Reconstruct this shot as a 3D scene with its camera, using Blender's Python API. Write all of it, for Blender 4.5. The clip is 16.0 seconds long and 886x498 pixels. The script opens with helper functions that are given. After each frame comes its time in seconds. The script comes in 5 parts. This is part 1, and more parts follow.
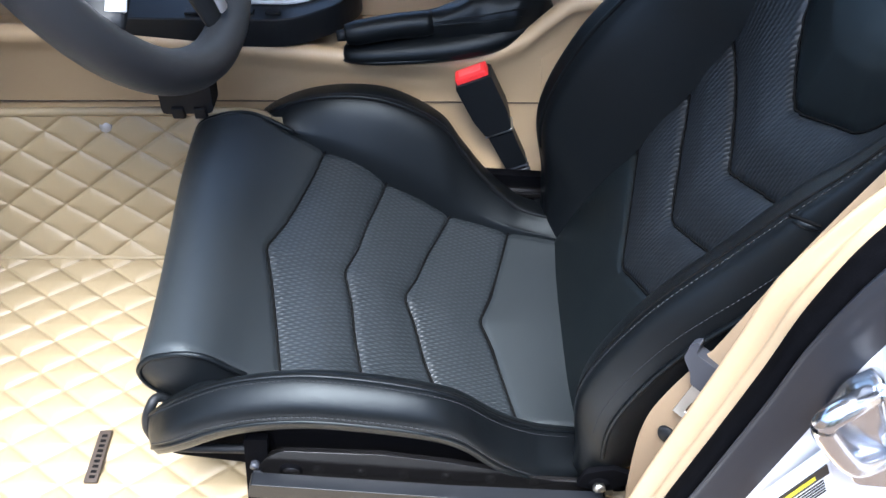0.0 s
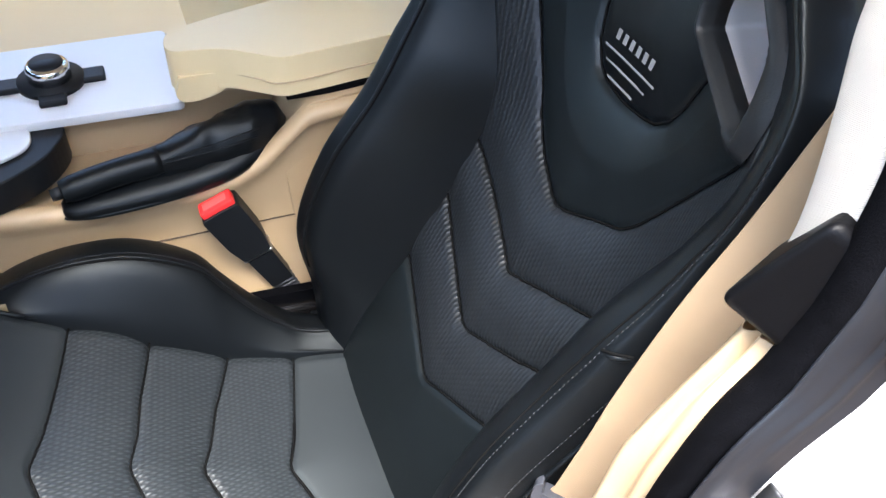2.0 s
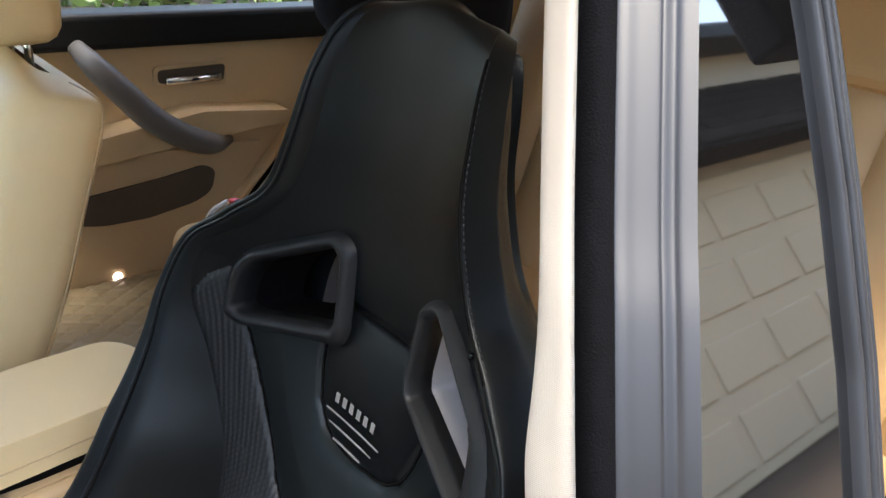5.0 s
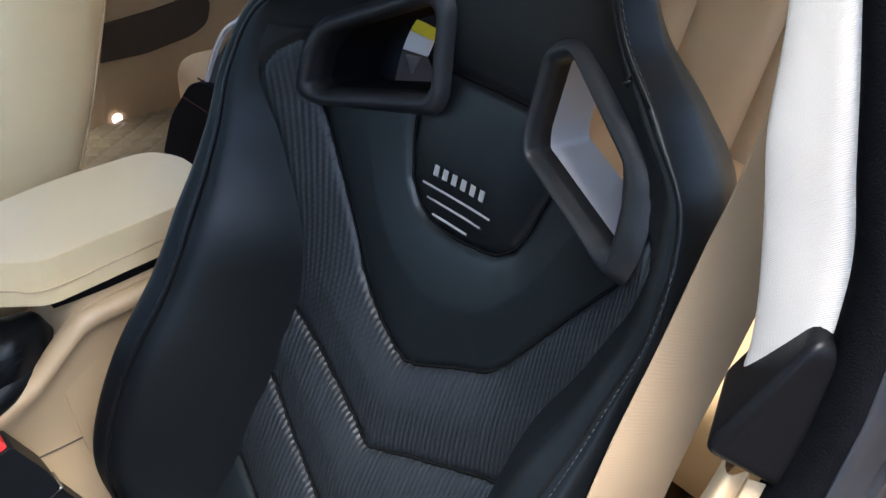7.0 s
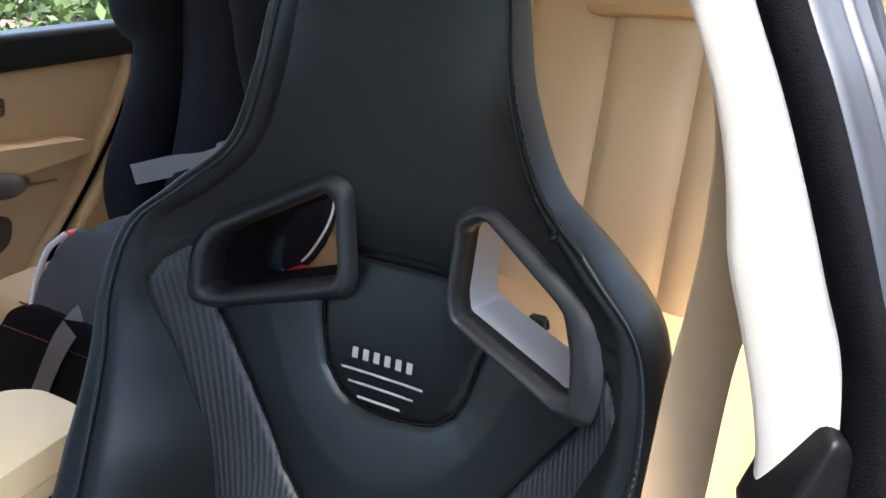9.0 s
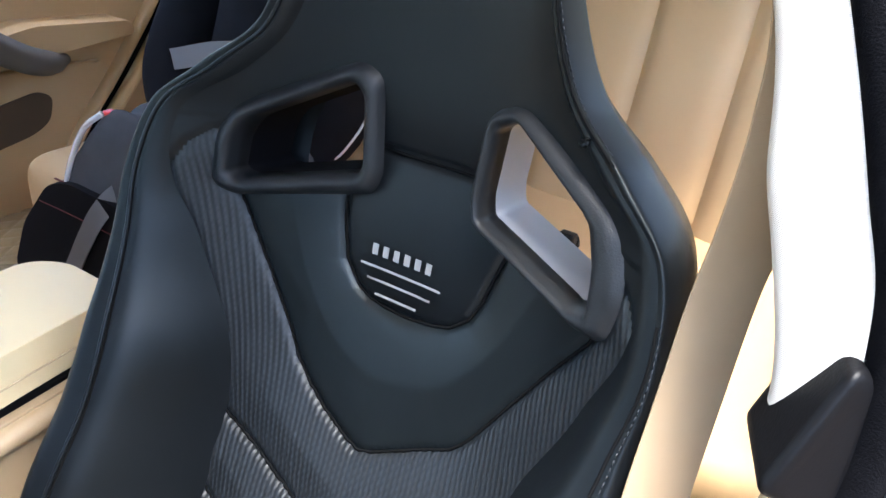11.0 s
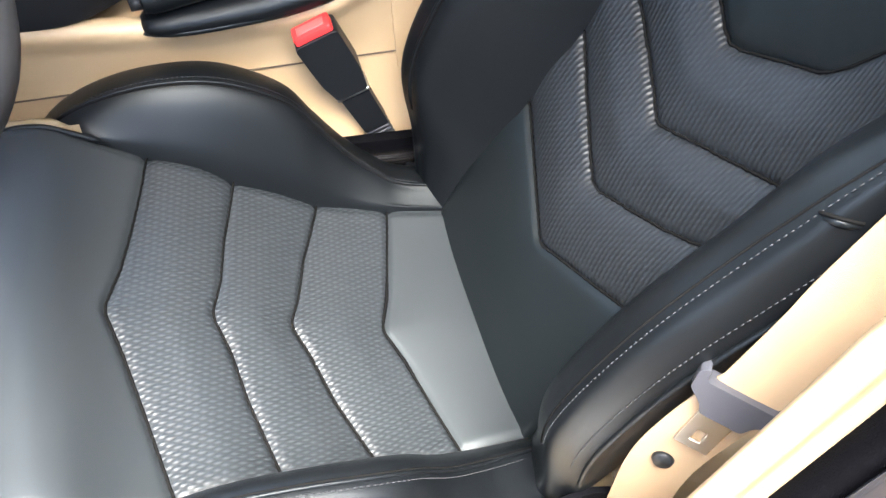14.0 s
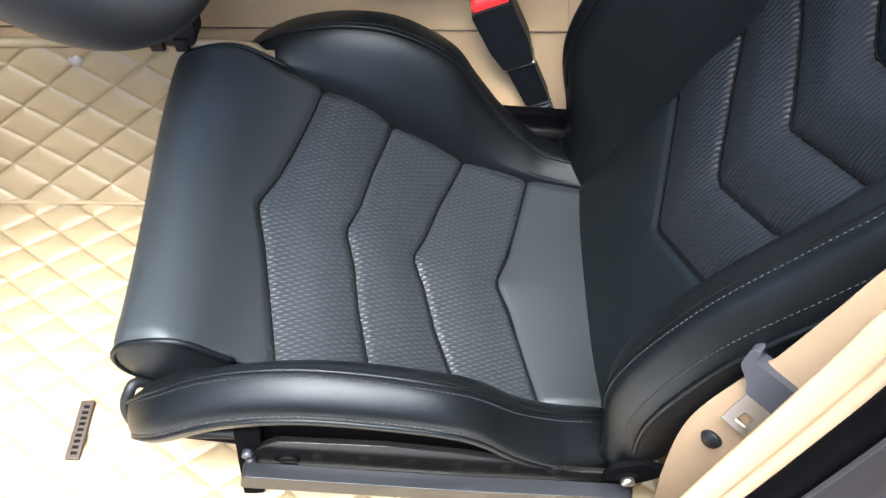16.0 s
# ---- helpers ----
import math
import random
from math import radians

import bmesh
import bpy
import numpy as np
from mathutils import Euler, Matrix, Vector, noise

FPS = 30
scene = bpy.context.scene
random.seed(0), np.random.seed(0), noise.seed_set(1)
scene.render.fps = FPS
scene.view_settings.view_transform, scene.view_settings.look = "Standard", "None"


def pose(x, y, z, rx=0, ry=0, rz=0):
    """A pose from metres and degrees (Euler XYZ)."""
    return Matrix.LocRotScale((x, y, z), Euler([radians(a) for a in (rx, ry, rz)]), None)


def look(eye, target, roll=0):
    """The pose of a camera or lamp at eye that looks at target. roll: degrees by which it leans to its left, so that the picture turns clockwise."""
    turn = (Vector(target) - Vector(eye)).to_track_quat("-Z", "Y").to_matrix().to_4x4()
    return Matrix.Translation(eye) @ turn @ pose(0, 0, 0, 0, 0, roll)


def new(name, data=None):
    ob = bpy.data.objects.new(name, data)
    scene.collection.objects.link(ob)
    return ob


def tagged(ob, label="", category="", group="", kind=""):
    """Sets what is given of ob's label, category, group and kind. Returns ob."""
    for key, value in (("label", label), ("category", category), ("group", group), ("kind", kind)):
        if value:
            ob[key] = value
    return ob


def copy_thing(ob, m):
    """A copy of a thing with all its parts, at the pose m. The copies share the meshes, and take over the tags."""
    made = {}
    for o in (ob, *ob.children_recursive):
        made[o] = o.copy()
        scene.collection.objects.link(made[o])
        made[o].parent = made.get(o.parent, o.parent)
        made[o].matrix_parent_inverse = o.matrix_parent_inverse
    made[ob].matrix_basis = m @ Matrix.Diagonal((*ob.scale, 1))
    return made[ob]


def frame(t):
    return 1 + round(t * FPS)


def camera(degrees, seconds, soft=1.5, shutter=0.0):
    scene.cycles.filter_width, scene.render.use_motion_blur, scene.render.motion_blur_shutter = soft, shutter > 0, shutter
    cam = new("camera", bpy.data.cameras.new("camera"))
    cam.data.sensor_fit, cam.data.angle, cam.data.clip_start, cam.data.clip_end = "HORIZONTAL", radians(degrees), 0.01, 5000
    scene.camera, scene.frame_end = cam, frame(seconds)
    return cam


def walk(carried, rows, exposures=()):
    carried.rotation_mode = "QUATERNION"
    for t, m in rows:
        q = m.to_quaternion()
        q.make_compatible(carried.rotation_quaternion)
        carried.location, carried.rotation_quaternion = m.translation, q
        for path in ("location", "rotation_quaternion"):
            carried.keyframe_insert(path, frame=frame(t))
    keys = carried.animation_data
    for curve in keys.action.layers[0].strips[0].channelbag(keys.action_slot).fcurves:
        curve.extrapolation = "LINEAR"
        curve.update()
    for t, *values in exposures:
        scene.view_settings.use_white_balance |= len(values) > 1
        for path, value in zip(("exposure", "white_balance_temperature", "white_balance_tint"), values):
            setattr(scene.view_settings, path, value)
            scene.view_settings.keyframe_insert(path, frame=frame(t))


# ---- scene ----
cam = camera(57.3, 16.0)
PATH = [
    (0, (0.051, -0.638, 1.176), (0.021, 0.759, -0.256), -0.7),
    (0.5, (0.041, -0.591, 1.183), (0.131, 0.739, -0.308), 1.1),
    (1, (0.031, -0.587, 1.218), (0.156, 0.728, -0.283), -0.0),
    (1.5, (0.022, -0.552, 1.224), (0.341, 0.78, -0.233), 1.2),
    (2, (0.026, -0.513, 1.231), (0.614, 0.804, -0.154), 3.8),
    (2.5, (0.035, -0.496, 1.242), (0.858, 0.77, -0.069), 6.0),
    (3, (0.054, -0.48, 1.261), (1.058, 0.79, 0.086), 6.0),
    (3.5, (0.047, -0.479, 1.269), (1.221, 0.87, 0.373), 6.9),
    (3.7, (0.069, -0.463, 1.289), (1.308, 0.854, 0.433), 5.6),
    (5.8, (0.103, -0.506, 1.306), (1.225, 0.916, 0.46), 3.8),
    (6, (0.113, -0.513, 1.293), (1.172, 0.941, 0.418), 3.2),
    (6.5, (0.087, -0.486, 1.243), (1.089, 0.933, 0.252), 2.9),
    (7, (0.008, -0.406, 1.201), (1.18, 0.775, 0.091), 3.9),
    (7.5, (-0.037, -0.362, 1.19), (1.372, 0.524, 0.082), 2.4),
    (8, (-0.080, -0.336, 1.208), (1.462, 0.520, 0.250), 1.0),
    (8.2, (-0.056, -0.341, 1.209), (1.499, 0.591, 0.365), -1.2),
    (10.3, (-0.043, -0.328, 1.202), (1.627, 0.557, 0.549), 3.6),
    (10.5, (-0.02, -0.337, 1.205), (1.553, 0.594, 0.393), 3.0),
    (11, (-0.035, -0.339, 1.192), (1.444, 0.629, 0.256), 3.7),
    (11.5, (-0.038, -0.356, 1.167), (1.331, 0.631, 0.094), 5.5),
    (12, (-0.013, -0.376, 1.143), (1.197, 0.615, -0.104), 6.7),
    (12.5, (-0.021, -0.384, 1.131), (1.011, 0.626, -0.252), 6.9),
    (13, (-0.027, -0.396, 1.128), (0.787, 0.667, -0.357), 5.7),
    (13.5, (-0.028, -0.415, 1.125), (0.592, 0.711, -0.407), 5.1),
    (14, (-0.012, -0.44, 1.121), (0.39, 0.711, -0.465), 4.3),
    (14.5, (0.005, -0.473, 1.136), (0.224, 0.708, -0.463), 1.6),
    (15, (0.033, -0.506, 1.137), (0.154, 0.705, -0.449), 0.9),
    (15.5, (0.042, -0.53, 1.133), (0.07, 0.689, -0.453), 0.4),
    (16, (0.043, -0.526, 1.139), (-0.003, 0.693, -0.446), -1.0),
]
EXPOSURES = [(0, 3.5, 5700, 8), (0.5, 3.75, 6000, 8), (2.0, 4.0, 6400, 9), (3.7, 3.85, 6900, 9), (5.8, 3.65, 7300, 9), (7.0, 3.7, 6200, 8), (7.5, 4.15, 6500, 8), (8.2, 4.45, 6600, 9), (9.6, 4.15, 6800, 8), (10.3, 4.1, 6900, 7), (11, 4.6, 6300, 8), (12.0, 4.5, 6300, 8), (13.0, 4.5, 5900, 6), (13.5, 4.5, 5800, 6), (14.0, 4.85, 6700, 9), (14.5, 4.65, 7100, 10), (15, 4.3, 6900, 10), (15.5, 4.1, 6200, 8), (16, 3.9, 6200, 8)]
walk(cam, [(t, look(eye, target, roll)) for t, eye, target, roll in PATH], EXPOSURES)

# ---- world and light ----
world = bpy.data.worlds.new("world")
scene.world = world
world.use_nodes = True
wn = world.node_tree
sky = wn.nodes.new("ShaderNodeTexSky")
sky.sky_type, sky.sun_disc = "NISHITA", False
sky.sun_elevation, sky.sun_rotation = radians(74), radians(178)
sky.dust_density, sky.ozone_density = 3.0, 2.0
wn.nodes["Background"].inputs["Strength"].default_value = 0.09
wn.links.new(sky.outputs["Color"], wn.nodes["Background"].inputs["Color"])
sun = new("sun", bpy.data.lights.new("sun", "SUN"))
sun.data.energy, sun.data.angle, sun.data.color = 1.5, radians(38), (1.0, 0.98, 0.95)
sun.matrix_world = look((-.10, -1.25, 4.4), (0, 0, 0))


# ---- materials ----
def material(name, color, rough=0.5, metal=0.0, coat=0.0, spec=0.5):
    m = bpy.data.materials.new(name)
    m.use_nodes = True
    b = m.node_tree.nodes["Principled BSDF"]
    b.inputs["Base Color"].default_value = (*color, 1)
    b.inputs["Roughness"].default_value = rough
    b.inputs["Metallic"].default_value = metal
    b.inputs["Coat Weight"].default_value = coat
    b.inputs["Specular IOR Level"].default_value = spec
    return m


def node(m, kind, **sets):
    n = m.node_tree.nodes.new(kind)
    for k, v in sets.items():
        n.inputs[k].default_value = v
    return n


def wire(m, a, b):
    m.node_tree.links.new(a, b)


def bsdf(m):
    return m.node_tree.nodes["Principled BSDF"]


def coords(m, scale=(1, 1, 1), rot=(0, 0, 0)):
    c, g = node(m, "ShaderNodeTexCoord"), node(m, "ShaderNodeMapping", Scale=scale, Rotation=rot)
    wire(m, c.outputs["Object"], g.inputs["Vector"])
    return g.outputs["Vector"]


def grain(m, fine, fine_strength, cell=0.0, spread=0.12, broad=9.0, rough_var=0.08):
    """Fine relief, and colour and gloss that vary at a broad scale."""
    b = bsdf(m)
    co = coords(m)
    big = node(m, "ShaderNodeTexNoise", Scale=broad, Detail=4.0)
    wire(m, co, big.inputs["Vector"])
    base = tuple(b.inputs["Base Color"].default_value)
    mix = node(m, "ShaderNodeMix")
    mix.data_type = "RGBA"
    mix.inputs["A"].default_value = tuple(v * (1 - spread) for v in base[:3]) + (1,)
    mix.inputs["B"].default_value = tuple(min(v * (1 + spread), 1) for v in base[:3]) + (1,)
    wire(m, big.outputs["Fac"], mix.inputs["Factor"])
    wire(m, mix.outputs["Result"], b.inputs["Base Color"])
    mr = node(m, "ShaderNodeMapRange")
    r = b.inputs["Roughness"].default_value
    mr.inputs["To Min"].default_value, mr.inputs["To Max"].default_value = max(r - rough_var, 0.02), min(r + rough_var, 1)
    wire(m, big.outputs["Fac"], mr.inputs["Value"])
    wire(m, mr.outputs["Result"], b.inputs["Roughness"])
    if cell:
        t = node(m, "ShaderNodeTexVoronoi", Scale=fine)
        t.feature = "DISTANCE_TO_EDGE"
        out = t.outputs["Distance"]
    else:
        t = node(m, "ShaderNodeTexNoise", Scale=fine, Detail=5.0)
        out = t.outputs["Fac"]
    wire(m, co, t.inputs["Vector"])
    bump = node(m, "ShaderNodeBump", Strength=fine_strength, Distance=0.0006)
    wire(m, out, bump.inputs["Height"])
    wire(m, bump.outputs["Normal"], b.inputs["Normal"])
    return m


def woven(name, axes, rot, color, pitch=.0053, cell=.0060, gate=.35, relief=.00040):
    """Woven vinyl: raised ribs along the first axis, each broken into short staggered dashes. Groove shade and dash
    highlights are mixed into the colour.
    """
    m = material(name, color, 0.43, spec=.28)
    c, sp, cb = node(m, "ShaderNodeTexCoord"), node(m, "ShaderNodeSeparateXYZ"), node(m, "ShaderNodeCombineXYZ")
    wire(m, c.outputs["Object"], sp.inputs[0])
    for k, ax in enumerate(axes):
        wire(m, sp.outputs[ax], cb.inputs[k])
    wob = node(m, "ShaderNodeTexNoise", Scale=14.0, Detail=2.0)
    wire(m, c.outputs["Object"], wob.inputs["Vector"])
    mp = node(m, "ShaderNodeMapping", Rotation=(0, 0, rot))
    wire(m, cb.outputs[0], mp.inputs["Vector"])
    uv = node(m, "ShaderNodeSeparateXYZ")
    wire(m, mp.outputs["Vector"], uv.inputs[0])

    def calc(op, a, b=0.0, c3=None):
        n = node(m, "ShaderNodeMath")
        n.operation = op
        for k, v in enumerate((a, b) if c3 is None else (a, b, c3)):
            if isinstance(v, float):
                n.inputs[k].default_value = v
            else:
                wire(m, v, n.inputs[k])
        return n.outputs[0]
    tau = 6.28318
    v = calc("MULTIPLY_ADD", uv.outputs["Y"], tau / pitch, calc("MULTIPLY", wob.outputs["Fac"], 2.5))
    rib = calc("MULTIPLY_ADD", calc("SINE", v), .5, .5)
    dash = calc("MULTIPLY_ADD", calc("SINE", calc("MULTIPLY_ADD", uv.outputs["X"], tau / cell, calc("MULTIPLY", v, .5))), .5, .5)
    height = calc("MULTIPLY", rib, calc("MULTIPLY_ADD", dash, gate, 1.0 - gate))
    bump = node(m, "ShaderNodeBump", Strength=1.0, Distance=relief)
    wire(m, height, bump.inputs["Height"])
    wire(m, bump.outputs["Normal"], bsdf(m).inputs["Normal"])
    # tint by height: shade in the grooves, light on the raised dashes
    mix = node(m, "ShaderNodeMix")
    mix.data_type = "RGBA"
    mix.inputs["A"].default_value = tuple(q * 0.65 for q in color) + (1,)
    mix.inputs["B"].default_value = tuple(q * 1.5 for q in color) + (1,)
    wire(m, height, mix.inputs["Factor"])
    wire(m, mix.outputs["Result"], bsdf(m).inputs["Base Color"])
    return m


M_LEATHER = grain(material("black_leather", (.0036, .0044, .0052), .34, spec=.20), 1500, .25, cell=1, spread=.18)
# the next two are the same black leather with sky light in their colour
M_LEATHER_LIT = grain(material("black_leather_lit", (.0178, .0210, .0230), .44, spec=.38), 1500, .25, cell=1, spread=.12)
M_LEATHER_HALF_LIT = grain(material("black_leather_half_lit", (.0052, .0070, .0078), .35, spec=.28), 1500, .25, cell=1, spread=.15)
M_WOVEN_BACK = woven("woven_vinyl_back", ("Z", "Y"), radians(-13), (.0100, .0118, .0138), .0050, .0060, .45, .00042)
# the vinyl of the back again, paler for the light from above
M_WOVEN_SEAT_LIT = woven("woven_vinyl_seat_lit", ("X", "Y"), radians(-30), (.0195, .0232, .0262), .0050, .0076, .90, .00050)
M_THREAD = material("grey_thread", (.030, .031, .034), .8, spec=.1)
M_BLACK = grain(material("black_plastic", (.0075, .0085, .0098), .48, spec=.24), 700, .35, spread=.15)
# near black for the flocked seal, and for shade put on slot and mount
M_SEAL_SHADE = grain(material("seal_and_shade_black", (.0022, .0022, .0028), .95, spec=.03), 900, 1.0, spread=.5, broad=120)
M_GREYSEAL = grain(material("grey_weatherstrip", (.0095, .0105, .0135), .42, spec=.5), 900, .06, spread=.12)
M_SHELL = grain(material("grey_shell_plastic", (.30, .29, .285), .55), 900, .3, spread=.06)
M_GREYPLASTIC = grain(material("slate_plastic", (.036, .038, .046), .42), 900, .3, spread=.1)
M_BEIGE = grain(material("beige_leather", (.58, .42, .24), .45), 1100, .35, cell=1, spread=.05)
M_CREAM = grain(material("cream_leather", (.78, .615, .345), .45), 1100, .35, cell=1, spread=.05)
M_BEIGEPL = grain(material("beige_plastic", (.43, .305, .172), .48), 900, .3, spread=.05)
M_MAT = grain(material("quilted_mat_leather", (.25, .192, .110), .46), 900, .35, cell=1, spread=.07)
M_WHITE = material("white_paint", (.80, .80, .80), .18, coat=1.0)
M_CHROME = grain(material("chrome", (.75, .75, .76), .14, metal=1.0), 300, .05, spread=.05)
M_STEEL = grain(material("zinc_steel", (.55, .54, .50), .35, metal=1.0), 300, .2, spread=.15)
M_GLOSSRAIL = grain(material("dark_painted_steel", (.007, .0065, .0065), .20, spec=.35), 300, .1, spread=.2)
M_RED = material("red_plastic", (.80, .035, .035), .35)
M_REDTHREAD = material("red_thread", (.10, .012, .014), .8)
M_TAG = grain(material("brown_tag_leather", (.030, .020, .014), .5), 900, .3, spread=.2)
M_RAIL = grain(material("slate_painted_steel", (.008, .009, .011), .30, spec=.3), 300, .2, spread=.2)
M_HANDLE = grain(material("grey_handle_plastic", (.115, .110, .105), .5), 900, .3, spread=.08)
# brown for painted shade in the door recesses, and for the console joint
M_SHADE_JOINT = grain(material("recess_shade_and_joint_brown", (.085, .062, .042), .9), 400, .5, spread=.2)
M_LAMPLENS = material("lit_lamp_lens", (.8, .6, .6), .3)
bsdf(M_LAMPLENS).inputs["Emission Color"].default_value = (1, .82, .80, 1)
bsdf(M_LAMPLENS).inputs["Emission Strength"].default_value = .5
M_TAN = grain(material("tan_leather", (.47, .315, .160), .5, spec=.35), 1100, .35, cell=1, spread=.05)
M_GUIDE = grain(material("satin_black_plastic", (.0025, .0025, .003), .40, spec=.09), 700, .25, spread=.15)
# cream chosen so that the unseen roof bounces fill light
M_ROOF_BOUNCE = grain(material("cream_bounce_lining", (.62, .55, .45), .9, spec=.1), 500, .4, spread=.06)
for m in (M_LEATHER, M_LEATHER_HALF_LIT, M_LEATHER_LIT):
    bsdf(m).inputs["Specular Tint"].default_value = (.90, .98, 1, 1)
M_WHEEL = grain(material("worn_grey_leather", (.0125, .0135, .0155), .55, spec=.3), 900, .4, cell=1, spread=.2)
M_RED2 = material("pale_red_plastic", (.85, .10, .09), .4)
M_STRIKER = grain(material("zinc_chrome", (.62, .63, .66), .24, metal=1.0), 60, .5, spread=.25, broad=40)
M_ALU = grain(material("brushed_aluminium", (.74, .74, .73), .5, metal=.1), 500, .1, spread=.04)
M_WEB = grain(material("beige_webbing", (.31, .220, .135), .85, spec=.1), 420, .5, spread=.10, broad=25)
M_FABRIC = grain(material("black_fabric", (.009, .009, .011), .95, spec=.1), 600, .8, spread=.3, broad=30)
M_GREYFAB = grain(material("charcoal_fabric", (.075, .078, .084), .95, spec=.15), 600, .8, spread=.2, broad=30)
M_GREYWEB = grain(material("grey_webbing", (.17, .17, .172), .8), 800, .5, spread=.1)
M_SILVER = material("silver_thread", (.17, .17, .168), .5)
M_GLOSS = material("gloss_black_trim", (.0022, .0022, .0024), .03, spec=.7)
bsdf(M_GLOSS).inputs["IOR"].default_value = 2.6
M_GLASS = material("clear_glass", (.9, .95, .93), .0)
bsdf(M_GLASS).inputs["Transmission Weight"].default_value = 1.0
bsdf(M_GLASS).inputs["IOR"].default_value = 1.1
M_MATT = grain(material("matt_black_plastic", (.008, .008, .009), .65, spec=.2), 700, .3, spread=.15)
M_DARKLINE = material("dark_gap", (.004, .004, .004), .95, spec=.05)


def ribbed(m, direction, pitch, strength, distance=.0006):
    w = node(m, "ShaderNodeTexWave", Scale=1.0 / pitch / 3.14159 / 2 * 6.28318)
    w.bands_direction = direction
    wire(m, coords(m), w.inputs["Vector"])
    bump = node(m, "ShaderNodeBump", Strength=strength, Distance=distance)
    wire(m, w.outputs["Fac"], bump.inputs["Height"])
    wire(m, bump.outputs["Normal"], bsdf(m).inputs["Normal"])
    return m


ribbed(M_WEB, "Z", .0015, .35)
M_PILLAR = ribbed(material("ribbed_cream_fabric", (.54, .485, .415), .75), "DIAGONAL", .0022, .6)


# ---- building helpers ----
def part(name, mesh, mat, parent=None, label=""):
    """One mesh object, from a bmesh or a (vertices, faces) pair, under its thing."""
    me = bpy.data.meshes.new(name)
    flat_sides = isinstance(mesh, bmesh.types.BMesh)
    if flat_sides:
        bmesh.ops.recalc_face_normals(mesh, faces=mesh.faces)
        mesh.to_mesh(me)
        mesh.free()
    else:
        me.from_pydata([tuple(map(float, v)) for v in mesh[0]], [], [tuple(map(int, f)) for f in mesh[1]])
    if flat_sides:
        area = [p.area for p in me.polygons]
        big = .15 * max(area)
        me.polygons.foreach_set("use_smooth", [a < big for a in area])
    else:
        me.polygons.foreach_set("use_smooth", [True] * len(me.polygons))
    me.materials.append(mat)
    ob = new(name, me)
    if parent is not None:
        ob.parent = parent
    if label:
        tagged(ob, label)
    return ob


def thing(name, label, category, group="", kind=""):
    return tagged(new(name), label, category, group, kind)


def solid(name, mesh, mat, label, category, group="", kind=""):
    """A thing that is one mesh."""
    return tagged(part(name, mesh, mat), label, category, group, kind)


def grid(P, closed=False):
    n, m = P.shape[:2]
    faces = []
    for i in range(n - 1):
        for j in range(m if closed else m - 1):
            k = (j + 1) % m
            faces.append((i * m + j, i * m + k, (i + 1) * m + k, (i + 1) * m + j))
    return P.reshape(-1, 3), faces


def join(*meshes):
    V, F, o = [], [], 0
    for v, f in meshes:
        V.extend(np.asarray(v, float))
        F.extend([tuple(i + o for i in q) for q in f])
        o += len(v)
    return np.array(V), F


def tube(pts, radius, n=12, smooth=6, flat=1.0, caps=True):
    """A round or flattened tube along a smooth path; radius a number or one for each point."""
    p = np.asarray(pts, float)
    r = np.broadcast_to(np.asarray(radius, float), (len(p),))
    c = crom(np.column_stack([p, r]), smooth) if smooth > 1 else np.column_stack([p, r])
    d = np.gradient(c[:, :3], axis=0)
    d /= np.maximum(np.linalg.norm(d, axis=1), 1e-9)[:, None]
    ref = np.array([0, 0, 1.0]) if abs(d[:, 2]).mean() < .8 else np.array([1.0, 0, 0])
    rows = []
    for q, t in zip(c, d):
        a = np.cross(ref, t)
        a /= np.linalg.norm(a)
        b = np.cross(t, a)
        ang = np.linspace(0, 2 * np.pi, n, endpoint=False)
        rows.append(q[:3] + q[3] * (np.cos(ang)[:, None] * a + flat * np.sin(ang)[:, None] * b))
    v, f = grid(np.array(rows), closed=True)
    if caps:
        f = f + [tuple(range(n))[::-1], tuple(range(len(v) - n, len(v)))]
    return v, f


def box(x0, x1, y0, y1, z0, z1, bevel=.004, seg=2):
    bm = bmesh.new()
    bmesh.ops.create_cube(bm, size=1)
    for v in bm.verts:
        v.co = Vector(((x0 + x1) / 2 + v.co.x * (x1 - x0), (y0 + y1) / 2 + v.co.y * (y1 - y0), (z0 + z1) / 2 + v.co.z * (z1 - z0)))
    if bevel:
        bmesh.ops.bevel(bm, geom=bm.edges[:] + bm.verts[:], offset=bevel, segments=seg, affect="EDGES", profile=.6)
    return bm


def prism(outline, axis, lo, hi, bevel=.004, seg=2):
    """A flat outline in the two other axes, drawn out along one axis, with rounded edges."""
    bm = bmesh.new()
    k = "xyz".index(axis)
    o = [i for i in range(3) if i != k]

    def at(p, h):
        c = [0.0] * 3
        c[o[0]], c[o[1]], c[k] = p[0], p[1], h
        return bm.verts.new(c)
    a, b = [at(p, lo) for p in outline], [at(p, hi) for p in outline]
    bm.faces.new(a)
    bm.faces.new(b[::-1])
    n = len(a)
    for i in range(n):
        bm.faces.new((a[i], b[i], b[(i + 1) % n], a[(i + 1) % n]))
    bmesh.ops.recalc_face_normals(bm, faces=bm.faces)
    if bevel:
        bmesh.ops.bevel(bm, geom=bm.edges[:], offset=bevel, segments=seg, affect="EDGES", profile=.6, clamp_overlap=True)
    return bm


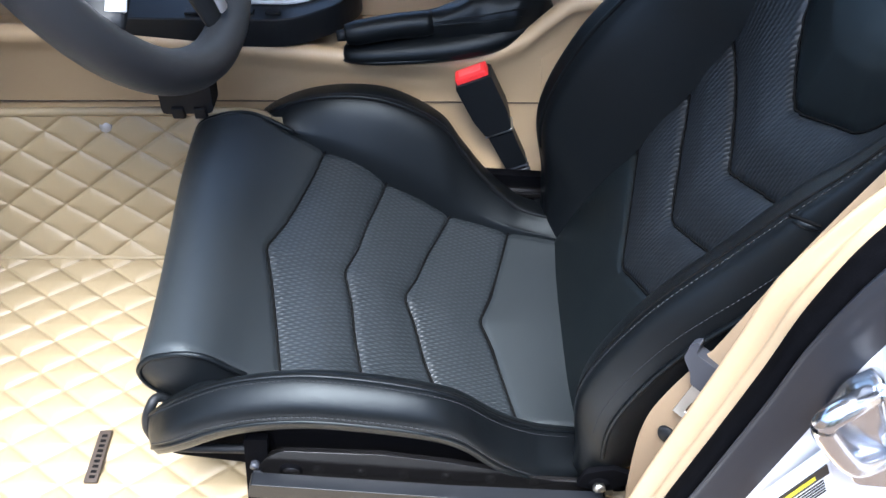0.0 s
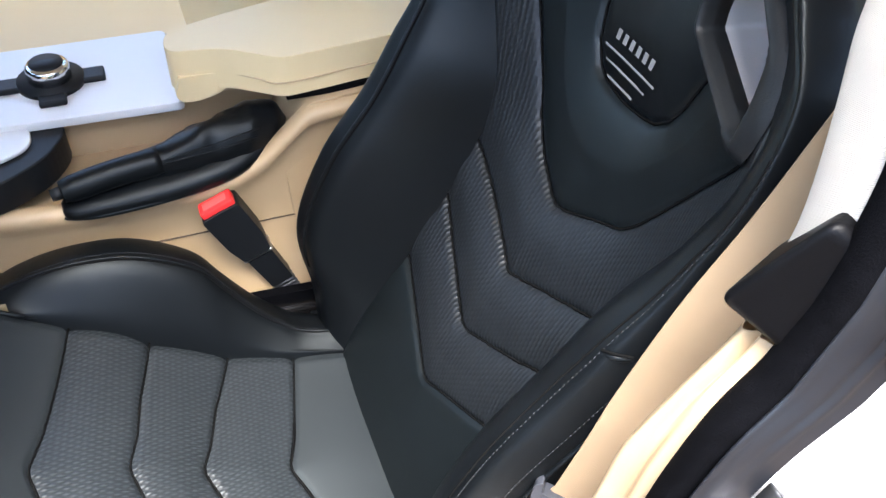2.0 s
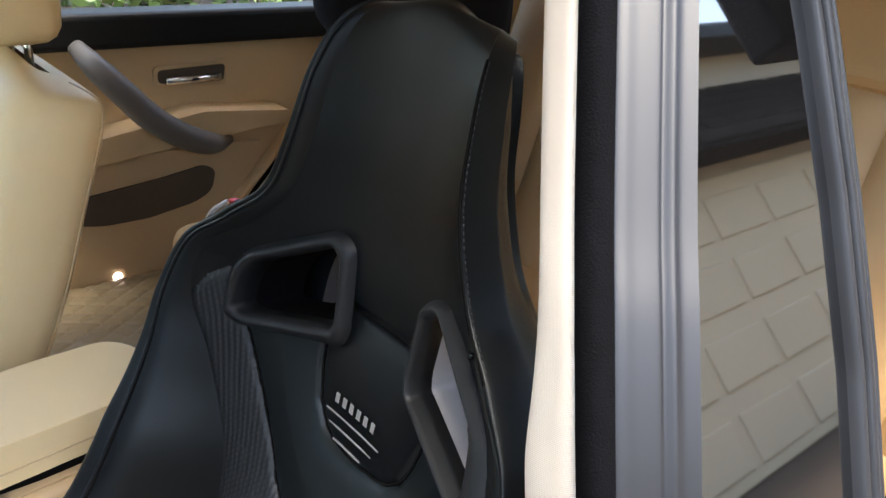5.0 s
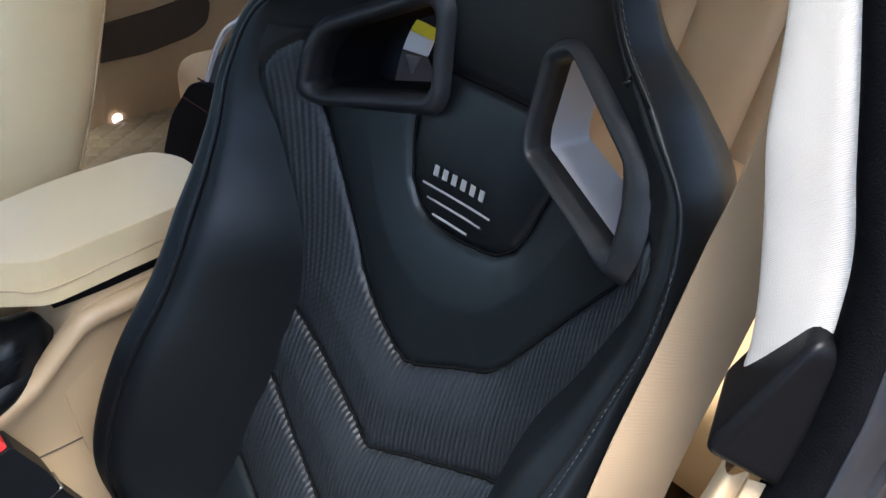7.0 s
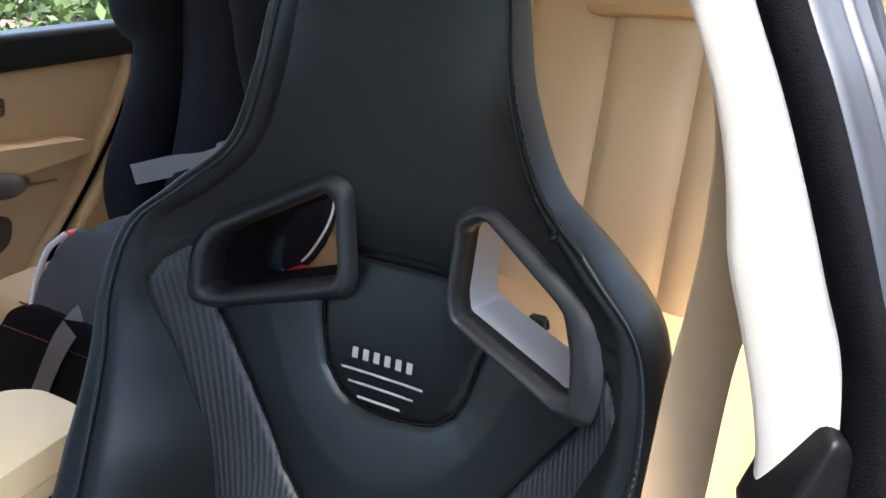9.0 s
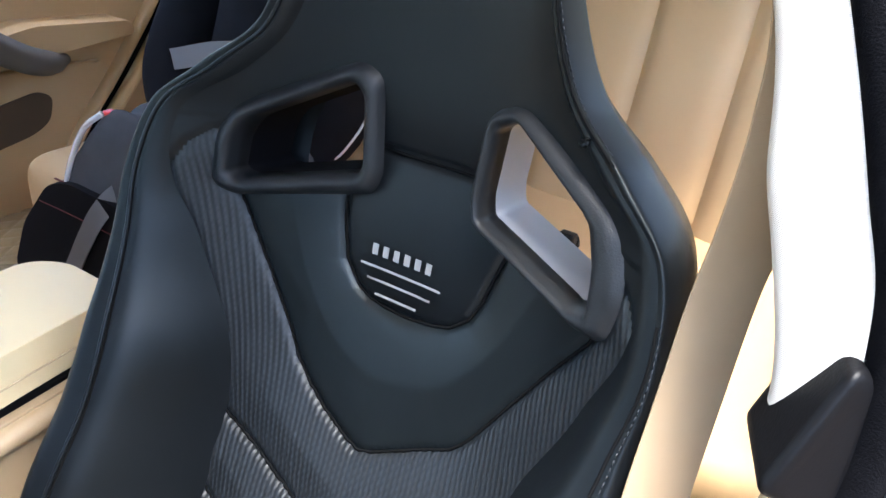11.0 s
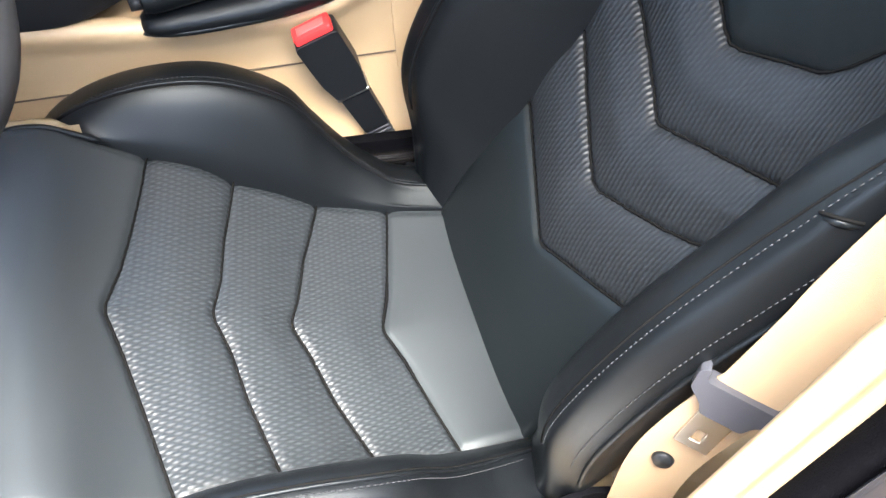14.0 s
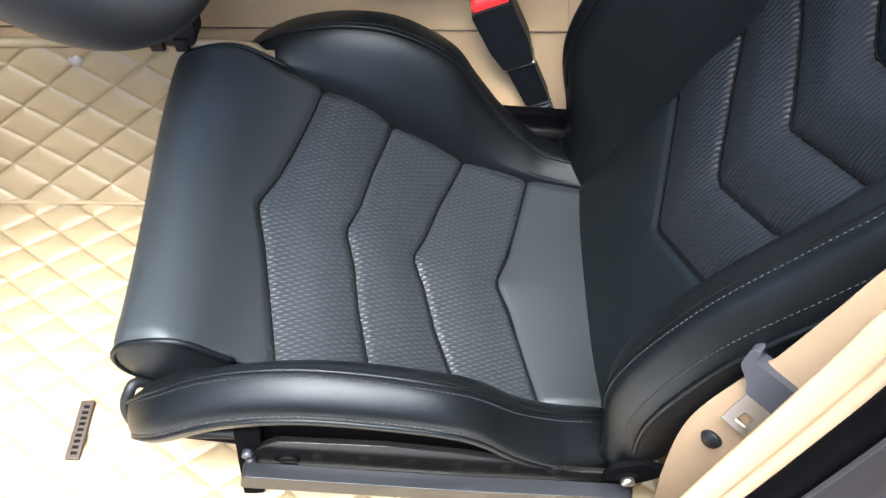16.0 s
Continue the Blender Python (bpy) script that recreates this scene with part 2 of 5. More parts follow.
def rounded(points, radius, n=5):
    """An outline with its corners rounded."""
    p = [Vector(q) for q in points]
    out = []
    for i, c in enumerate(p):
        a, b = p[i - 1], p[(i + 1) % len(p)]
        ra = min(radius, (a - c).length * .45, (b - c).length * .45)
        s, e = c + (a - c).normalized() * ra, c + (b - c).normalized() * ra
        for k in range(n + 1):
            t = k / n
            out.append(tuple(s * (1 - t) ** 2 + c * 2 * t * (1 - t) + e * t * t))
    return out


def near_lines(pts, lines):
    """Distance of 2D points from the nearest of some polylines."""
    best = np.full(len(pts), 9.0)
    for line in lines:
        l = np.asarray(line, float)
        for a, b in zip(l[:-1], l[1:]):
            ab = b - a
            t = np.clip(((pts - a) @ ab) / max(ab @ ab, 1e-12), 0, 1)
            best = np.minimum(best, np.linalg.norm(pts - (a + t[:, None] * ab), axis=1))
    return best


def inside(pts, poly):
    p = np.asarray(poly, float)
    x, y = pts[:, 0], pts[:, 1]
    res = np.zeros(len(pts), bool)
    for a, b in zip(p, np.roll(p, -1, 0)):
        c = (a[1] > y) != (b[1] > y)
        xi = (b[0] - a[0]) * (y - a[1]) / (b[1] - a[1] + 1e-15) + a[0]
        res ^= c & (x < xi)
    return res


def mirror(half):
    """A full symmetric line from its half that runs from the outer end to the middle."""
    return [(-a, b) for a, b in half] + [(a, b) for a, b in reversed(half) if abs(a) > 1e-6]


def normals(P):
    a, b = np.gradient(P, axis=0), np.gradient(P, axis=1)
    n = np.cross(a, b)
    return n / np.maximum(np.linalg.norm(n, axis=2), 1e-12)[..., None]


def pick(P, mask):
    """The faces of a grid where mask is set, as a mesh of its own."""
    n, m = P.shape[:2]
    i, j = np.nonzero(mask)
    q = np.stack([i * m + j, i * m + j + 1, (i + 1) * m + j + 1, (i + 1) * m + j], 1)
    used, inv = np.unique(q, return_inverse=True)
    return P.reshape(-1, 3)[used], inv.reshape(q.shape)


def stitches(line, mat, parent, step=.0055, length=.0034, r=.00055, name="stitching"):
    """A row of short thread stitches along a 3D line, one mesh."""
    c = np.asarray(line, float)
    seg = np.linalg.norm(np.diff(c, axis=0), axis=1)
    s = np.r_[0, np.cumsum(seg)]
    out = []
    for k in np.arange(0, s[-1] - length, step):
        a = np.array([np.interp(k, s, c[:, i]) for i in range(3)])
        b = np.array([np.interp(k + length, s, c[:, i]) for i in range(3)])
        out.append(tube([a, b], r, n=5, smooth=1))
    return part(name, join(*out), mat, parent)
# ---------------- seat surfaces ----------------
def crom(pts, n):
    """Smooth curve through control rows, n samples per span."""
    p = np.asarray(pts, float)
    p = np.vstack([2 * p[0] - p[1], p, 2 * p[-1] - p[-2]])
    out = []
    for i in range(1, len(p) - 2):
        a, b, c, d = p[i - 1:i + 3]
        for k in range(n):
            t = k / n
            out.append(0.5 * (2 * b + (c - a) * t + (2 * a - 5 * b + 4 * c - d) * t * t + (3 * b - a - 3 * c + d) * t ** 3))
    out.append(p[-2])
    return np.array(out)


def ease(t):
    t = np.clip(t, 0, 1)
    return t * t * (3 - 2 * t)


# spine x, z | crease half width, forward | crest half width, forward | outer half width, forward
BACK = [
    (.180, .370, .155, .000, .188, .006, .220, -.010),
    (.207, .440, .152, .000, .202, .036, .234, .014),
    (.244, .515, .149, .004, .205, .088, .238, .058),
    (.294, .598, .150, .006, .206, .106, .241, .078),
    (.346, .678, .156, .012, .207, .103, .244, .074),
    (.390, .757, .161, .026, .217, .100, .248, .066),
    (.415, .838, .190, .046, .229, .082, .252, .058),
    (.430, .900, .212, .064, .234, .073, .252, .052),
    (.443, .960, .203, .058, .220, .062, .237, .040),
    (.449, 1.00, .156, .036, .178, .047, .200, .024),
    (.454, 1.04, .120, .024, .135, .034, .152, .010),
    (.460, 1.10, .097, .020, .110, .030, .123, .006),
    (.468, 1.155, .088, .016, .100, .024, .110, .002),
    (.476, 1.195, .078, .008, .088, .012, .097, -.008),
    (.484, 1.218, .062, -.008, .070, -.010, .078, -.024),
    (.494, 1.226, .035, -.032, .040, -.036, .045, -.046),
]
NB = 26


def back_rows():
    r = crom(BACK, NB)
    d = np.gradient(r[:, :2], axis=0)
    d /= np.linalg.norm(d, axis=1)[:, None]
    nrm = np.stack([-d[:, 1], d[:, 0]], 1)      # forward and up
    for _ in range(30):
        nrm[1:-1] = (nrm[:-2] + nrm[1:-1] * 2 + nrm[2:]) / 4
    nrm /= np.linalg.norm(nrm, axis=1)[:, None]
    return r, nrm


def back_section(row, nr, sec):
    """Points of one cross section: (half width, forward) pairs to 3D."""
    s = np.asarray(sec)
    return np.stack([row[0] + nr[0] * s[:, 1], s[:, 0], row[1] + nr[1] * s[:, 1]], 1)


def back_center(ny=60):
    """Grid of the middle of the backrest, crease to crease."""
    r, nr = back_rows()
    u = np.linspace(-1, 1, ny * 2 + 1)
    rows = []
    for row, n in zip(r, nr):
        a, fa = row[2], row[3]
        rows.append(back_section(row, n, np.stack([u * a, fa * np.abs(u) ** 2.6], 1)))
    return np.array(rows)


def back_wing(side, n=7):
    """Grid of one side bolster of the backrest, from its crease over the crest to the back."""
    r, nr = back_rows()
    rows = []
    for row, nn in zip(r, nr):
        a, fa, yc, fc, yo, fo = row[2:8]
        fc, fo = (fc * 1.10, fo * 1.08) if side > 0 else (fc, fo)
        if side < 0:
            k = np.clip((row[1] - .72) / .12, 0, 1)
            yc, yo = yc - .006 * k, yo - .012 * k
        d = (.014 if side < 0 else .011) * (1 - ease((row[1] - .70) / .13)) * ease((row[1] - .40) / .10)
        fa *= ((a - d) / a) ** 2.6
        a -= d
        j = np.clip((row[1] - .86) / .08, 0, 1)
        j = 1 - j * j * (3 - 2 * j)
        sec = [(a - .004 * j, fa - .006 * j), (a + (yc - a) * .27, fa + (fc - fa) * .46), (a + (yc - a) * .62, fa + (fc - fa) * .87),
               (yc, fc), ((yc * .45 + yo * .55), fc * .96 + fo * .04 + .002), (yo, fo), (yo - .002, fo * .5 - .006), (yo - .018, -.026), (yo - .055, -.055), (a - .04, -.070)]
        c = crom(sec, n)
        c[:, 0] *= side
        rows.append(back_section(row, nn, c))
    return np.array(rows)


# x, z of the middle | crease half width | crest half width, height above the middle
CUSH = [
    (.215, .372, .146, .214, .060),
    (.150, .388, .150, .219, .085),
    (.087, .403, .155, .224, .098),
    (.045, .421, .159, .226, .122),
    (.000, .445, .164, .227, .137),
    (-.069, .490, .174, .228, .104),
    (-.153, .527, .190, .228, .052),
    (-.205, .555, .196, .226, .000),
    (-.240, .566, .197, .221, -.040),
    (-.268, .560, .196, .215, -.080),
    (-.283, .540, .195, .210, -.10),
    (-.280, .514, .193, .205, -.10),
    (-.262, .490, .190, .200, -.08),
]


def cushion_center(ny=60):
    r = crom(CUSH, 24)
    u = np.linspace(-1, 1, ny * 2 + 1)
    rows = []
    for row in r:
        a = row[2]
        dish = .012 * np.abs(u) ** 3
        fl = ease((-.19 - row[0]) / .07)       # the front roll turns down at its ends
        dish = dish * (1 - fl) - fl * .006 * np.clip((np.abs(u) - .93) / .07, 0, 1) ** 2
        skew = ease((-.11 - row[0]) / .15) * ease((.20 - u * a) / .42)
        rows.append(np.stack([np.full_like(u, row[0]) + .040 * skew, u * a, row[1] + dish + .024 * skew], 1))
    return np.array(rows)


# along the wing: x, crest height, crest half width, outer half width
WING_TOP = [(.222, .418, .176, .212), (.15, .442, .187, .226), (.12, .465, .196, .233), (.09, .500, .208, .240), (.06, .545, .220, .247), (.03, .569, .226, .251),
            (-.03, .585, .226, .252), (-.09, .591, .226, .252), (-.15, .580, .226, .252), (-.20, .554, .226, .252), (-.235, .520, .224, .248), (-.250, .490, .220, .240)]

WING_FAR = [(.222, .398, .176, .212), (.15, .410, .187, .226), (.12, .426, .197, .236), (.09, .452, .209, .246), (.06, .490, .221, .256), (.03, .530, .229, .264),
            (-.03, .562, .234, .272), (-.09, .571, .234, .272), (-.15, .562, .234, .272), (-.20, .540, .232, .268), (-.235, .510, .226, .256), (-.250, .485, .220, .244)]


def cushion_wing(side, n=7):
    r = crom(CUSH[:10], 14)
    k = np.argsort(r[:, 0])
    top = crom(WING_FAR if side > 0 else WING_TOP, 14)
    rows = []
    for x, zt, yc, yo in top:
        zc = np.interp(x, r[k, 0], r[k, 1])
        a = np.interp(x, r[k, 0], r[k, 2])
        e = np.clip((-.19 - x) / .06, 0, 1) ** 2          # the front end closes
        if x > .05:
            zt = max(zt, zc + .020)
        zi = min(zc, zt - .02)
        yo = yo - .020 * e
        yc = yc - .012 * e
        sec = [(a - .003 - .03 * e, zi - .014 - .03 * e), (a + .004, zi + .004 + (zt - zi) * .12), (a + (yc - a) * .24, zi + (zt - zi) * .45), (a + (yc - a) * .64, zi + (zt - zi) * .88), (yc, zt),
               (yo - .004, zt - .010), (yo, zt - .028), (yo - .008, zt - .052), (yo - .03, zt - .068 + .02 * e), (a - .02, min(zt - .074 + .03 * e, zi - .05))]
        c = crom(sec, n)
        rows.append(np.stack([np.full(len(c), x), side * c[:, 0], c[:, 1]], 1))
    return np.array(rows)

# ---- the sport seat ----
seat = thing("sport_seat", "black leather sport bucket seat with woven chevron panels", "car seat")

PAD = [(-.178, .903), (-.170, .888), (-.144, .849), (-.109, .792), (-.094, .768), (-.084, .756), (-.076, .749), (-.040, .7325), (-.008, .7180), (.004, .7150), (.020, .7185),
       (.052, .733), (.070, .745), (.088, .762), (.113, .804), (.138, .851), (.158, .893), (.163, .903)]
FLAP = [(-.090, .925), (-.086, .910), (-.080, .891), (-.074, .868), (-.065, .850), (-.049, .837), (-.030, .832), (-.005, .8295), (.017, .831), (.033, .8345), (.044, .841), (.059, .859),
        (.066, .887), (.068, .905), (.070, .930)]
NECK = [(-.06, .957), (.06, .957)]
L2 = mirror([(.25, 0.747), (.150, .702), (.135, .695), (.08, .671), (.03, .652), (.006, .6425), (0, .642)])
L3 = mirror([(.25, 0.684), (.150, .639), (.138, .634), (.085, .605), (.037, .584), (.006, .5715), (0, .571)])
L4 = mirror([(.25, 0.608), (.150, .563), (.137, .556), (.082, .531), (.035, .511), (.006, .4985), (0, .498)])
# the plastic frames of the two belt slots: outer foot and inner rim, as (half width, height)
RINGS = {1: rounded([(.042, 1.014), (.062, 1.024), (.168, .973), (.181, .948), (.181, .904), (.162, .895), (.040, .920), (.033, .936)], .018),
         -1: rounded([(.056, 1.010), (.085, 1.023), (.186, .975), (.198, .937), (.191, .902), (.166, .898), (.060, .924), (.052, .945)], .018)}
OPENS = {1: rounded([(.057, .997), (.067, 1.006), (.157, .962), (.166, .945), (.167, .915), (.156, .911), (.054, .934), (.051, .942)], .010),
         -1: rounded([(.067, .999), (.085, 1.010), (.159, .970), (.172, .940), (.177, .915), (.161, .909), (.067, .931), (.063, .946)], .005)}
STRIP_TOP = ([0, .165, .185, .200, .210, .217], [.957, .955, .949, .938, .920, .895])


def in_slot(p, f):
    """Inside a slot's outline, drawn a share f of the way from its rim to its foot."""
    res = np.zeros(len(p), bool)
    for side in (1, -1):
        res |= inside(p, [(side * (b + (a - b) * f), d + (c - d) * f) for (a, c), (b, d) in zip(RINGS[side], OPENS[side])])
    return res


def seam_relief(d, depth=.0034, width=.0030, plump=.0085, reach=.026):
    return -depth * np.exp(-(d / width) ** 2) + plump * (1 - np.exp(-d / reach)) - plump


BC = back_center(90)
flat = BC.reshape(-1, 3)
yz = flat[:, 1:]
shape2 = BC.shape[:2]
dist = near_lines(yz, [PAD, FLAP, L2, L3, L4])
dist = np.where(yz[:, 1] > .962, .2, dist)
dneck = near_lines(yz, [NECK])
nB = normals(BC)
if nB[130, 90, 0] > 0:
    nB = -nB
lift = seam_relief(dist) + seam_relief(dneck) * 1.0
pad_in = inside(yz, list(PAD) + [(.163, .96), (-.178, .96)])
flap_in = inside(yz, list(FLAP) + [(.07, .957), (-.09, .957)])
lift = lift + np.where(pad_in & ~flap_in, .0035 * (1 - np.exp(-dist / .03)), 0)
edge = (BC[:, -1:, 1] - np.abs(BC[:, :, 1])).reshape(-1)
lift = lift - .004 * np.exp(-(edge / .006) ** 2) * (1 - ease((yz[:, 1] - .88) / .06))
strip_top = [(-y, z) for y, z in zip(*STRIP_TOP)][:0:-1], list(zip(*STRIP_TOP))[1:]
lift = lift - .0026 * np.exp(-(near_lines(yz, strip_top) / .0035) ** 2)
BCd = BC + nB * lift.reshape(shape2)[..., None]
cy = (BC[:-1, :-1, 1] + BC[1:, 1:, 1]) / 2
cz = (BC[:-1, :-1, 2] + BC[1:, 1:, 2]) / 2
cc = np.stack([cy.ravel(), cz.ravel()], 1)
hole = in_slot(cc, .55)
r_neck = cc[:, 1] > .957
r_flap = inside(cc, list(FLAP) + [(.07, .958), (-.09, .958)]) & ~r_neck
r_pad = inside(cc, list(PAD) + [(.163, .96), (-.178, .96)]) & ~r_flap & ~r_neck
r_shoulder = (cc[:, 1] > np.interp(np.abs(cc[:, 0]), *STRIP_TOP)) & ~r_pad & ~r_flap & ~r_neck
above = [inside(cc, list(L) + [(.3, 1.5), (-.3, 1.5)]) for L in (L2, L3, L4)]
r_low = ~above[2] & ~r_neck
r_b34 = above[2] & ~above[1]
r_b23 = above[1] & ~above[0]
r_up = above[0] & ~r_pad & ~r_flap & ~r_neck & ~r_shoulder
sh = cy.shape
for nm, mask, mt, lab in (("lower_back_panel", r_low, M_LEATHER_HALF_LIT, "smooth black leather, paler for the light on it"), ("chevron_panel", r_b34, M_WOVEN_BACK, "woven black vinyl chevron"),
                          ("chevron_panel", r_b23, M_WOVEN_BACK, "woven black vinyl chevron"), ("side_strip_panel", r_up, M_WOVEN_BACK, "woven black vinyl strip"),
                          ("shoulder_pad", r_pad, M_LEATHER_HALF_LIT, "smooth padded leather"), ("logo_flap", r_flap, M_LEATHER, "smooth leather flap with silver embroidery"),
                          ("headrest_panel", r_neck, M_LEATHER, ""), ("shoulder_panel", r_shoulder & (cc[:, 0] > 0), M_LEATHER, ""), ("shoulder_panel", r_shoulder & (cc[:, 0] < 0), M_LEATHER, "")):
    part(nm, pick(BCd, (mask & ~hole).reshape(sh)), mt, seat, lab)

for side, nm in ((1, "inner"), (-1, "outer")):
    W = back_wing(side, 8)
    part("backrest_bolster", grid(W), M_LEATHER, seat, "smooth padded side bolster")
rB, nrB = back_rows()


def back_at(y, z):
    """Place on the front of the backrest above (y, z)."""
    i = np.argmin(np.abs(BC[:, 90, 2] - z))
    best, bi = 9, None
    for k in range(max(i - 30, 0), min(i + 30, len(BC))):
        j = np.argmin(np.abs(BC[k, :, 1] - y))
        e = abs(BC[k, j, 1] - y) + abs(BC[k, j, 2] - z)
        if e < best:
            best, bi = e, (k, j)
    p = BC[bi].copy()
    p[1], p[2] = y, z
    return p, nB[bi]


for side in (1, -1):
    rows = []
    for s in np.linspace(0, 1, 15):
        # outer foot of the ring, over its round top, into the opening and back through the shell
        pts = []
        for (ya, za), (yb, zb) in zip(RINGS[side], OPENS[side]):
            f = np.clip(s / .6, 0, 1)
            y, z = ya + (yb - ya) * f, za + (zb - za) * f
            p, nn = back_at(side * y, z)
            h = .009 * math.sin(min(s / .6, 1) * math.pi) ** .7 - .004 * (1 - f) if s <= .6 else 0
            deep = max(0, s - .6) / .4
            pts.append(p + nn * (h + .002) + np.array([.95, 0, -.10]) * (.078 if side > 0 else .070) * deep)
        rows.append(pts)
    fr = part("harness_slot_frame", grid(np.array(rows)[:11], closed=True), M_BLACK, seat, "black plastic slot frame")
    # far wall is near black for the shade in its slot, near wall grey
    part("slot_wall", grid(np.array(rows)[9:], closed=True), M_SHELL if side < 0 else M_SEAL_SHADE, fr, "grey plastic wall of the slot" if side < 0 else "")

# closed back of the shell, cut open at the slots
yy = np.linspace(-1, 1, 61)
BK = []
for row, nn in zip(rB, nrB):
    w = row[6] - .075
    BK.append(back_section(row, nn, [(k * w, -.090 + .030 * abs(k) ** 3) for k in yy]))
BK = np.array(BK)
bc = np.stack([np.abs(BK[:-1, :-1, 1] + BK[1:, 1:, 1]).ravel() / 2, (BK[:-1, :-1, 2] + BK[1:, 1:, 2]).ravel() / 2 + .010], 1)
part("back_shell", pick(BK, (~inside(bc, [(.115 + (a - .115) * 1.30, .955 + (b - .955) * 1.35) for a, b in RINGS[1]])).reshape(BK.shape[0] - 1, -1)), M_BLACK, seat, "black plastic back shell")

# piping and seams of the bolsters
for side in (1, -1):
    W = back_wing(side, 8)
    k = 3 * 8
    n0, n1 = 36, 340
    out = np.array([-.3, side * .9, .2])
    if side < 0:
        col = [k + 5.5 * np.clip((i - 150) / 70, 0, 1) for i in range(len(W))]
        crest = np.array([W[i, int(c)] * (1 - c % 1) + W[i, int(c) + 1] * (c % 1) for i, c in enumerate(col)])
        beside = np.array([W[i, int(c) + 3] * (1 - c % 1) + W[i, int(c) + 4] * (c % 1) for i, c in enumerate(col)])
        for i0, i1 in ((n0 + 4, 196), (238, n1)):
            stitches(beside[i0 + 4:i1] + np.array([-.0006, -.0003, .0003]), M_THREAD, seat, .0050, .0030, .00044)
            part("seam", tube(crest[i0:i1:4], .0012, n=6, smooth=1), M_DARKLINE, seat)
        stitches(W[n0 + 8:170, 5 * 8 - 3] + np.array([-.0003, -.0006, 0]), M_THREAD, seat, .0050, .0030, .00044)
        fold = np.array([(.2865, -.2195, .7825), (.289, -.2275, .787), (.2945, -.2325, .788), (.302, -.2365, .7875)])
        part("fold_lip", tube(fold + np.array([-.0005, -.0003, -.0030]), [.0008, .0026, .0030, .0012], n=8, smooth=5), M_LEATHER, seat)
        # not sewn: a dark tube for the shade in the fold's crease
        part("seam", tube(fold + np.array([-.0008, -.0008, .0006]), .0012, n=6, smooth=5), M_DARKLINE, seat)
    if side > 0:
        nF = normals(W)
        nF = nF if nF[100, 20, 0] < 0 else -nF
        line = W[:, 21] + nF[:, 21] * .0003
        part("seam", tube(line[n0 + 4:n1:4], .0011, n=6, smooth=1), M_DARKLINE, seat)
        part("welt", tube((W[:, 22] + nF[:, 22] * .0004)[n0 + 4:n1:4], .0019, n=8, smooth=1), M_LEATHER, seat)
    part("piping", tube((W + np.array([0, side * .0012, 0]))[n0:172:4, 5 * 8], .0024, n=8, smooth=2), M_LEATHER, seat)
# seam between shoulder and headrest
W = back_wing(-1, 8)
i = int(np.argmin(np.abs(W[:, 24, 2] - 1.022)))
nS = normals(W)
nS = -nS if nS[i, 12, 0] > 0 else nS
seam_line = np.array([W[i + round(.10 * (m - 24)), m] + nS[i, m] * .0012 for m in range(3, 24)])
part("shoulder_seam", tube(seam_line, .0010, n=6, smooth=1), M_DARKLINE, seat)
part("shoulder_welt", tube(seam_line - np.array([0, 0, .0026]), .0017, n=8, smooth=1), M_LEATHER, seat)

# dark seam lines down in the grooves
def seam(line, surface, nrm, ax, parent, sink=.0102, r=.0013):
    l = np.asarray(line, float)
    d = np.r_[0, np.cumsum(np.linalg.norm(np.diff(l, axis=0), axis=1))]
    k = np.arange(0, d[-1], .004)
    q = np.stack([np.interp(k, d, l[:, 0]), np.interp(k, d, l[:, 1])], 1)
    S, N = surface.reshape(-1, 3), nrm.reshape(-1, 3)
    A = S[:, ax]
    pts = []
    for p in q:
        if ax == [1, 2] and in_slot(np.array([p]), 1.0)[0]:
            continue
        i = np.argmin(((A - p) ** 2).sum(1))
        if ((A[i] - p) ** 2).sum() < .003 ** 2:
            c = S[i] - N[i] * sink
            c[ax] = p - N[i][ax] * sink
            pts.append(c)
    return part("seam", tube(pts, r, n=6, smooth=1), M_DARKLINE, parent)


for line in (PAD, FLAP, L2, L3, L4):
    seam(line, BC, nB, [1, 2], seat)
seam(NECK, BC, nB, [1, 2], seat)

# embroidery
def embroider(y0, y1, z, h):
    a, na = back_at((y0 + y1) / 2, z)
    rows = []
    for zz in (z - h / 2, z + h / 2):
        rows.append([back_at(y, zz)[0] + na * .0012 for y in np.linspace(y0, y1, 14)])
    return grid(np.array(rows))


part("embroidered_bar", embroider(-.041, .039, .8645, .0020), M_SILVER, seat, "silver thread bar")
part("embroidered_bar", embroider(-.033, .031, .8540, .0020), M_SILVER, seat, "silver thread bar")
part("embroidered_bar", embroider(-.022, .020, .8430, .0020), M_SILVER, seat, "silver thread bar")
for k in range(6):
    y = .0300 - k * .0107
    part("embroidered_mark", embroider(y - .0058, y, .8785, .0092), M_SILVER, seat, "silver thread brand mark")

# the cushion
CC = cushion_center(90)
xy = CC.reshape(-1, 3)[:, :2]
C1 = [(b, a) for a, b in mirror([(.26, -.09), (.195, -.110), (.176, -.116), (.105, -.131), (.045, -.144), (.006, -.1545), (0, -.155)])]
C2 = [(b, a) for a, b in mirror([(.26, -.012), (.185, -.030), (.167, -.034), (.09, -.053), (.04, -.0615), (.006, -.0715), (0, -.072)])]
C3 = [(b, a) for a, b in mirror([(.26, .08), (.17, .051), (.155, .047), (.085, .021), (.035, .008), (.006, -.0025), (0, -.003)])]
C4 = [(b, a) for a, b in mirror([(.26, .15), (.17, .130), (.152, .125), (.08, .108), (.04, .098), (.006, .0865), (0, .086)])]
top_side = (CC[:, :, 2] > .45).ravel() | (xy[:, 0] > -.15)
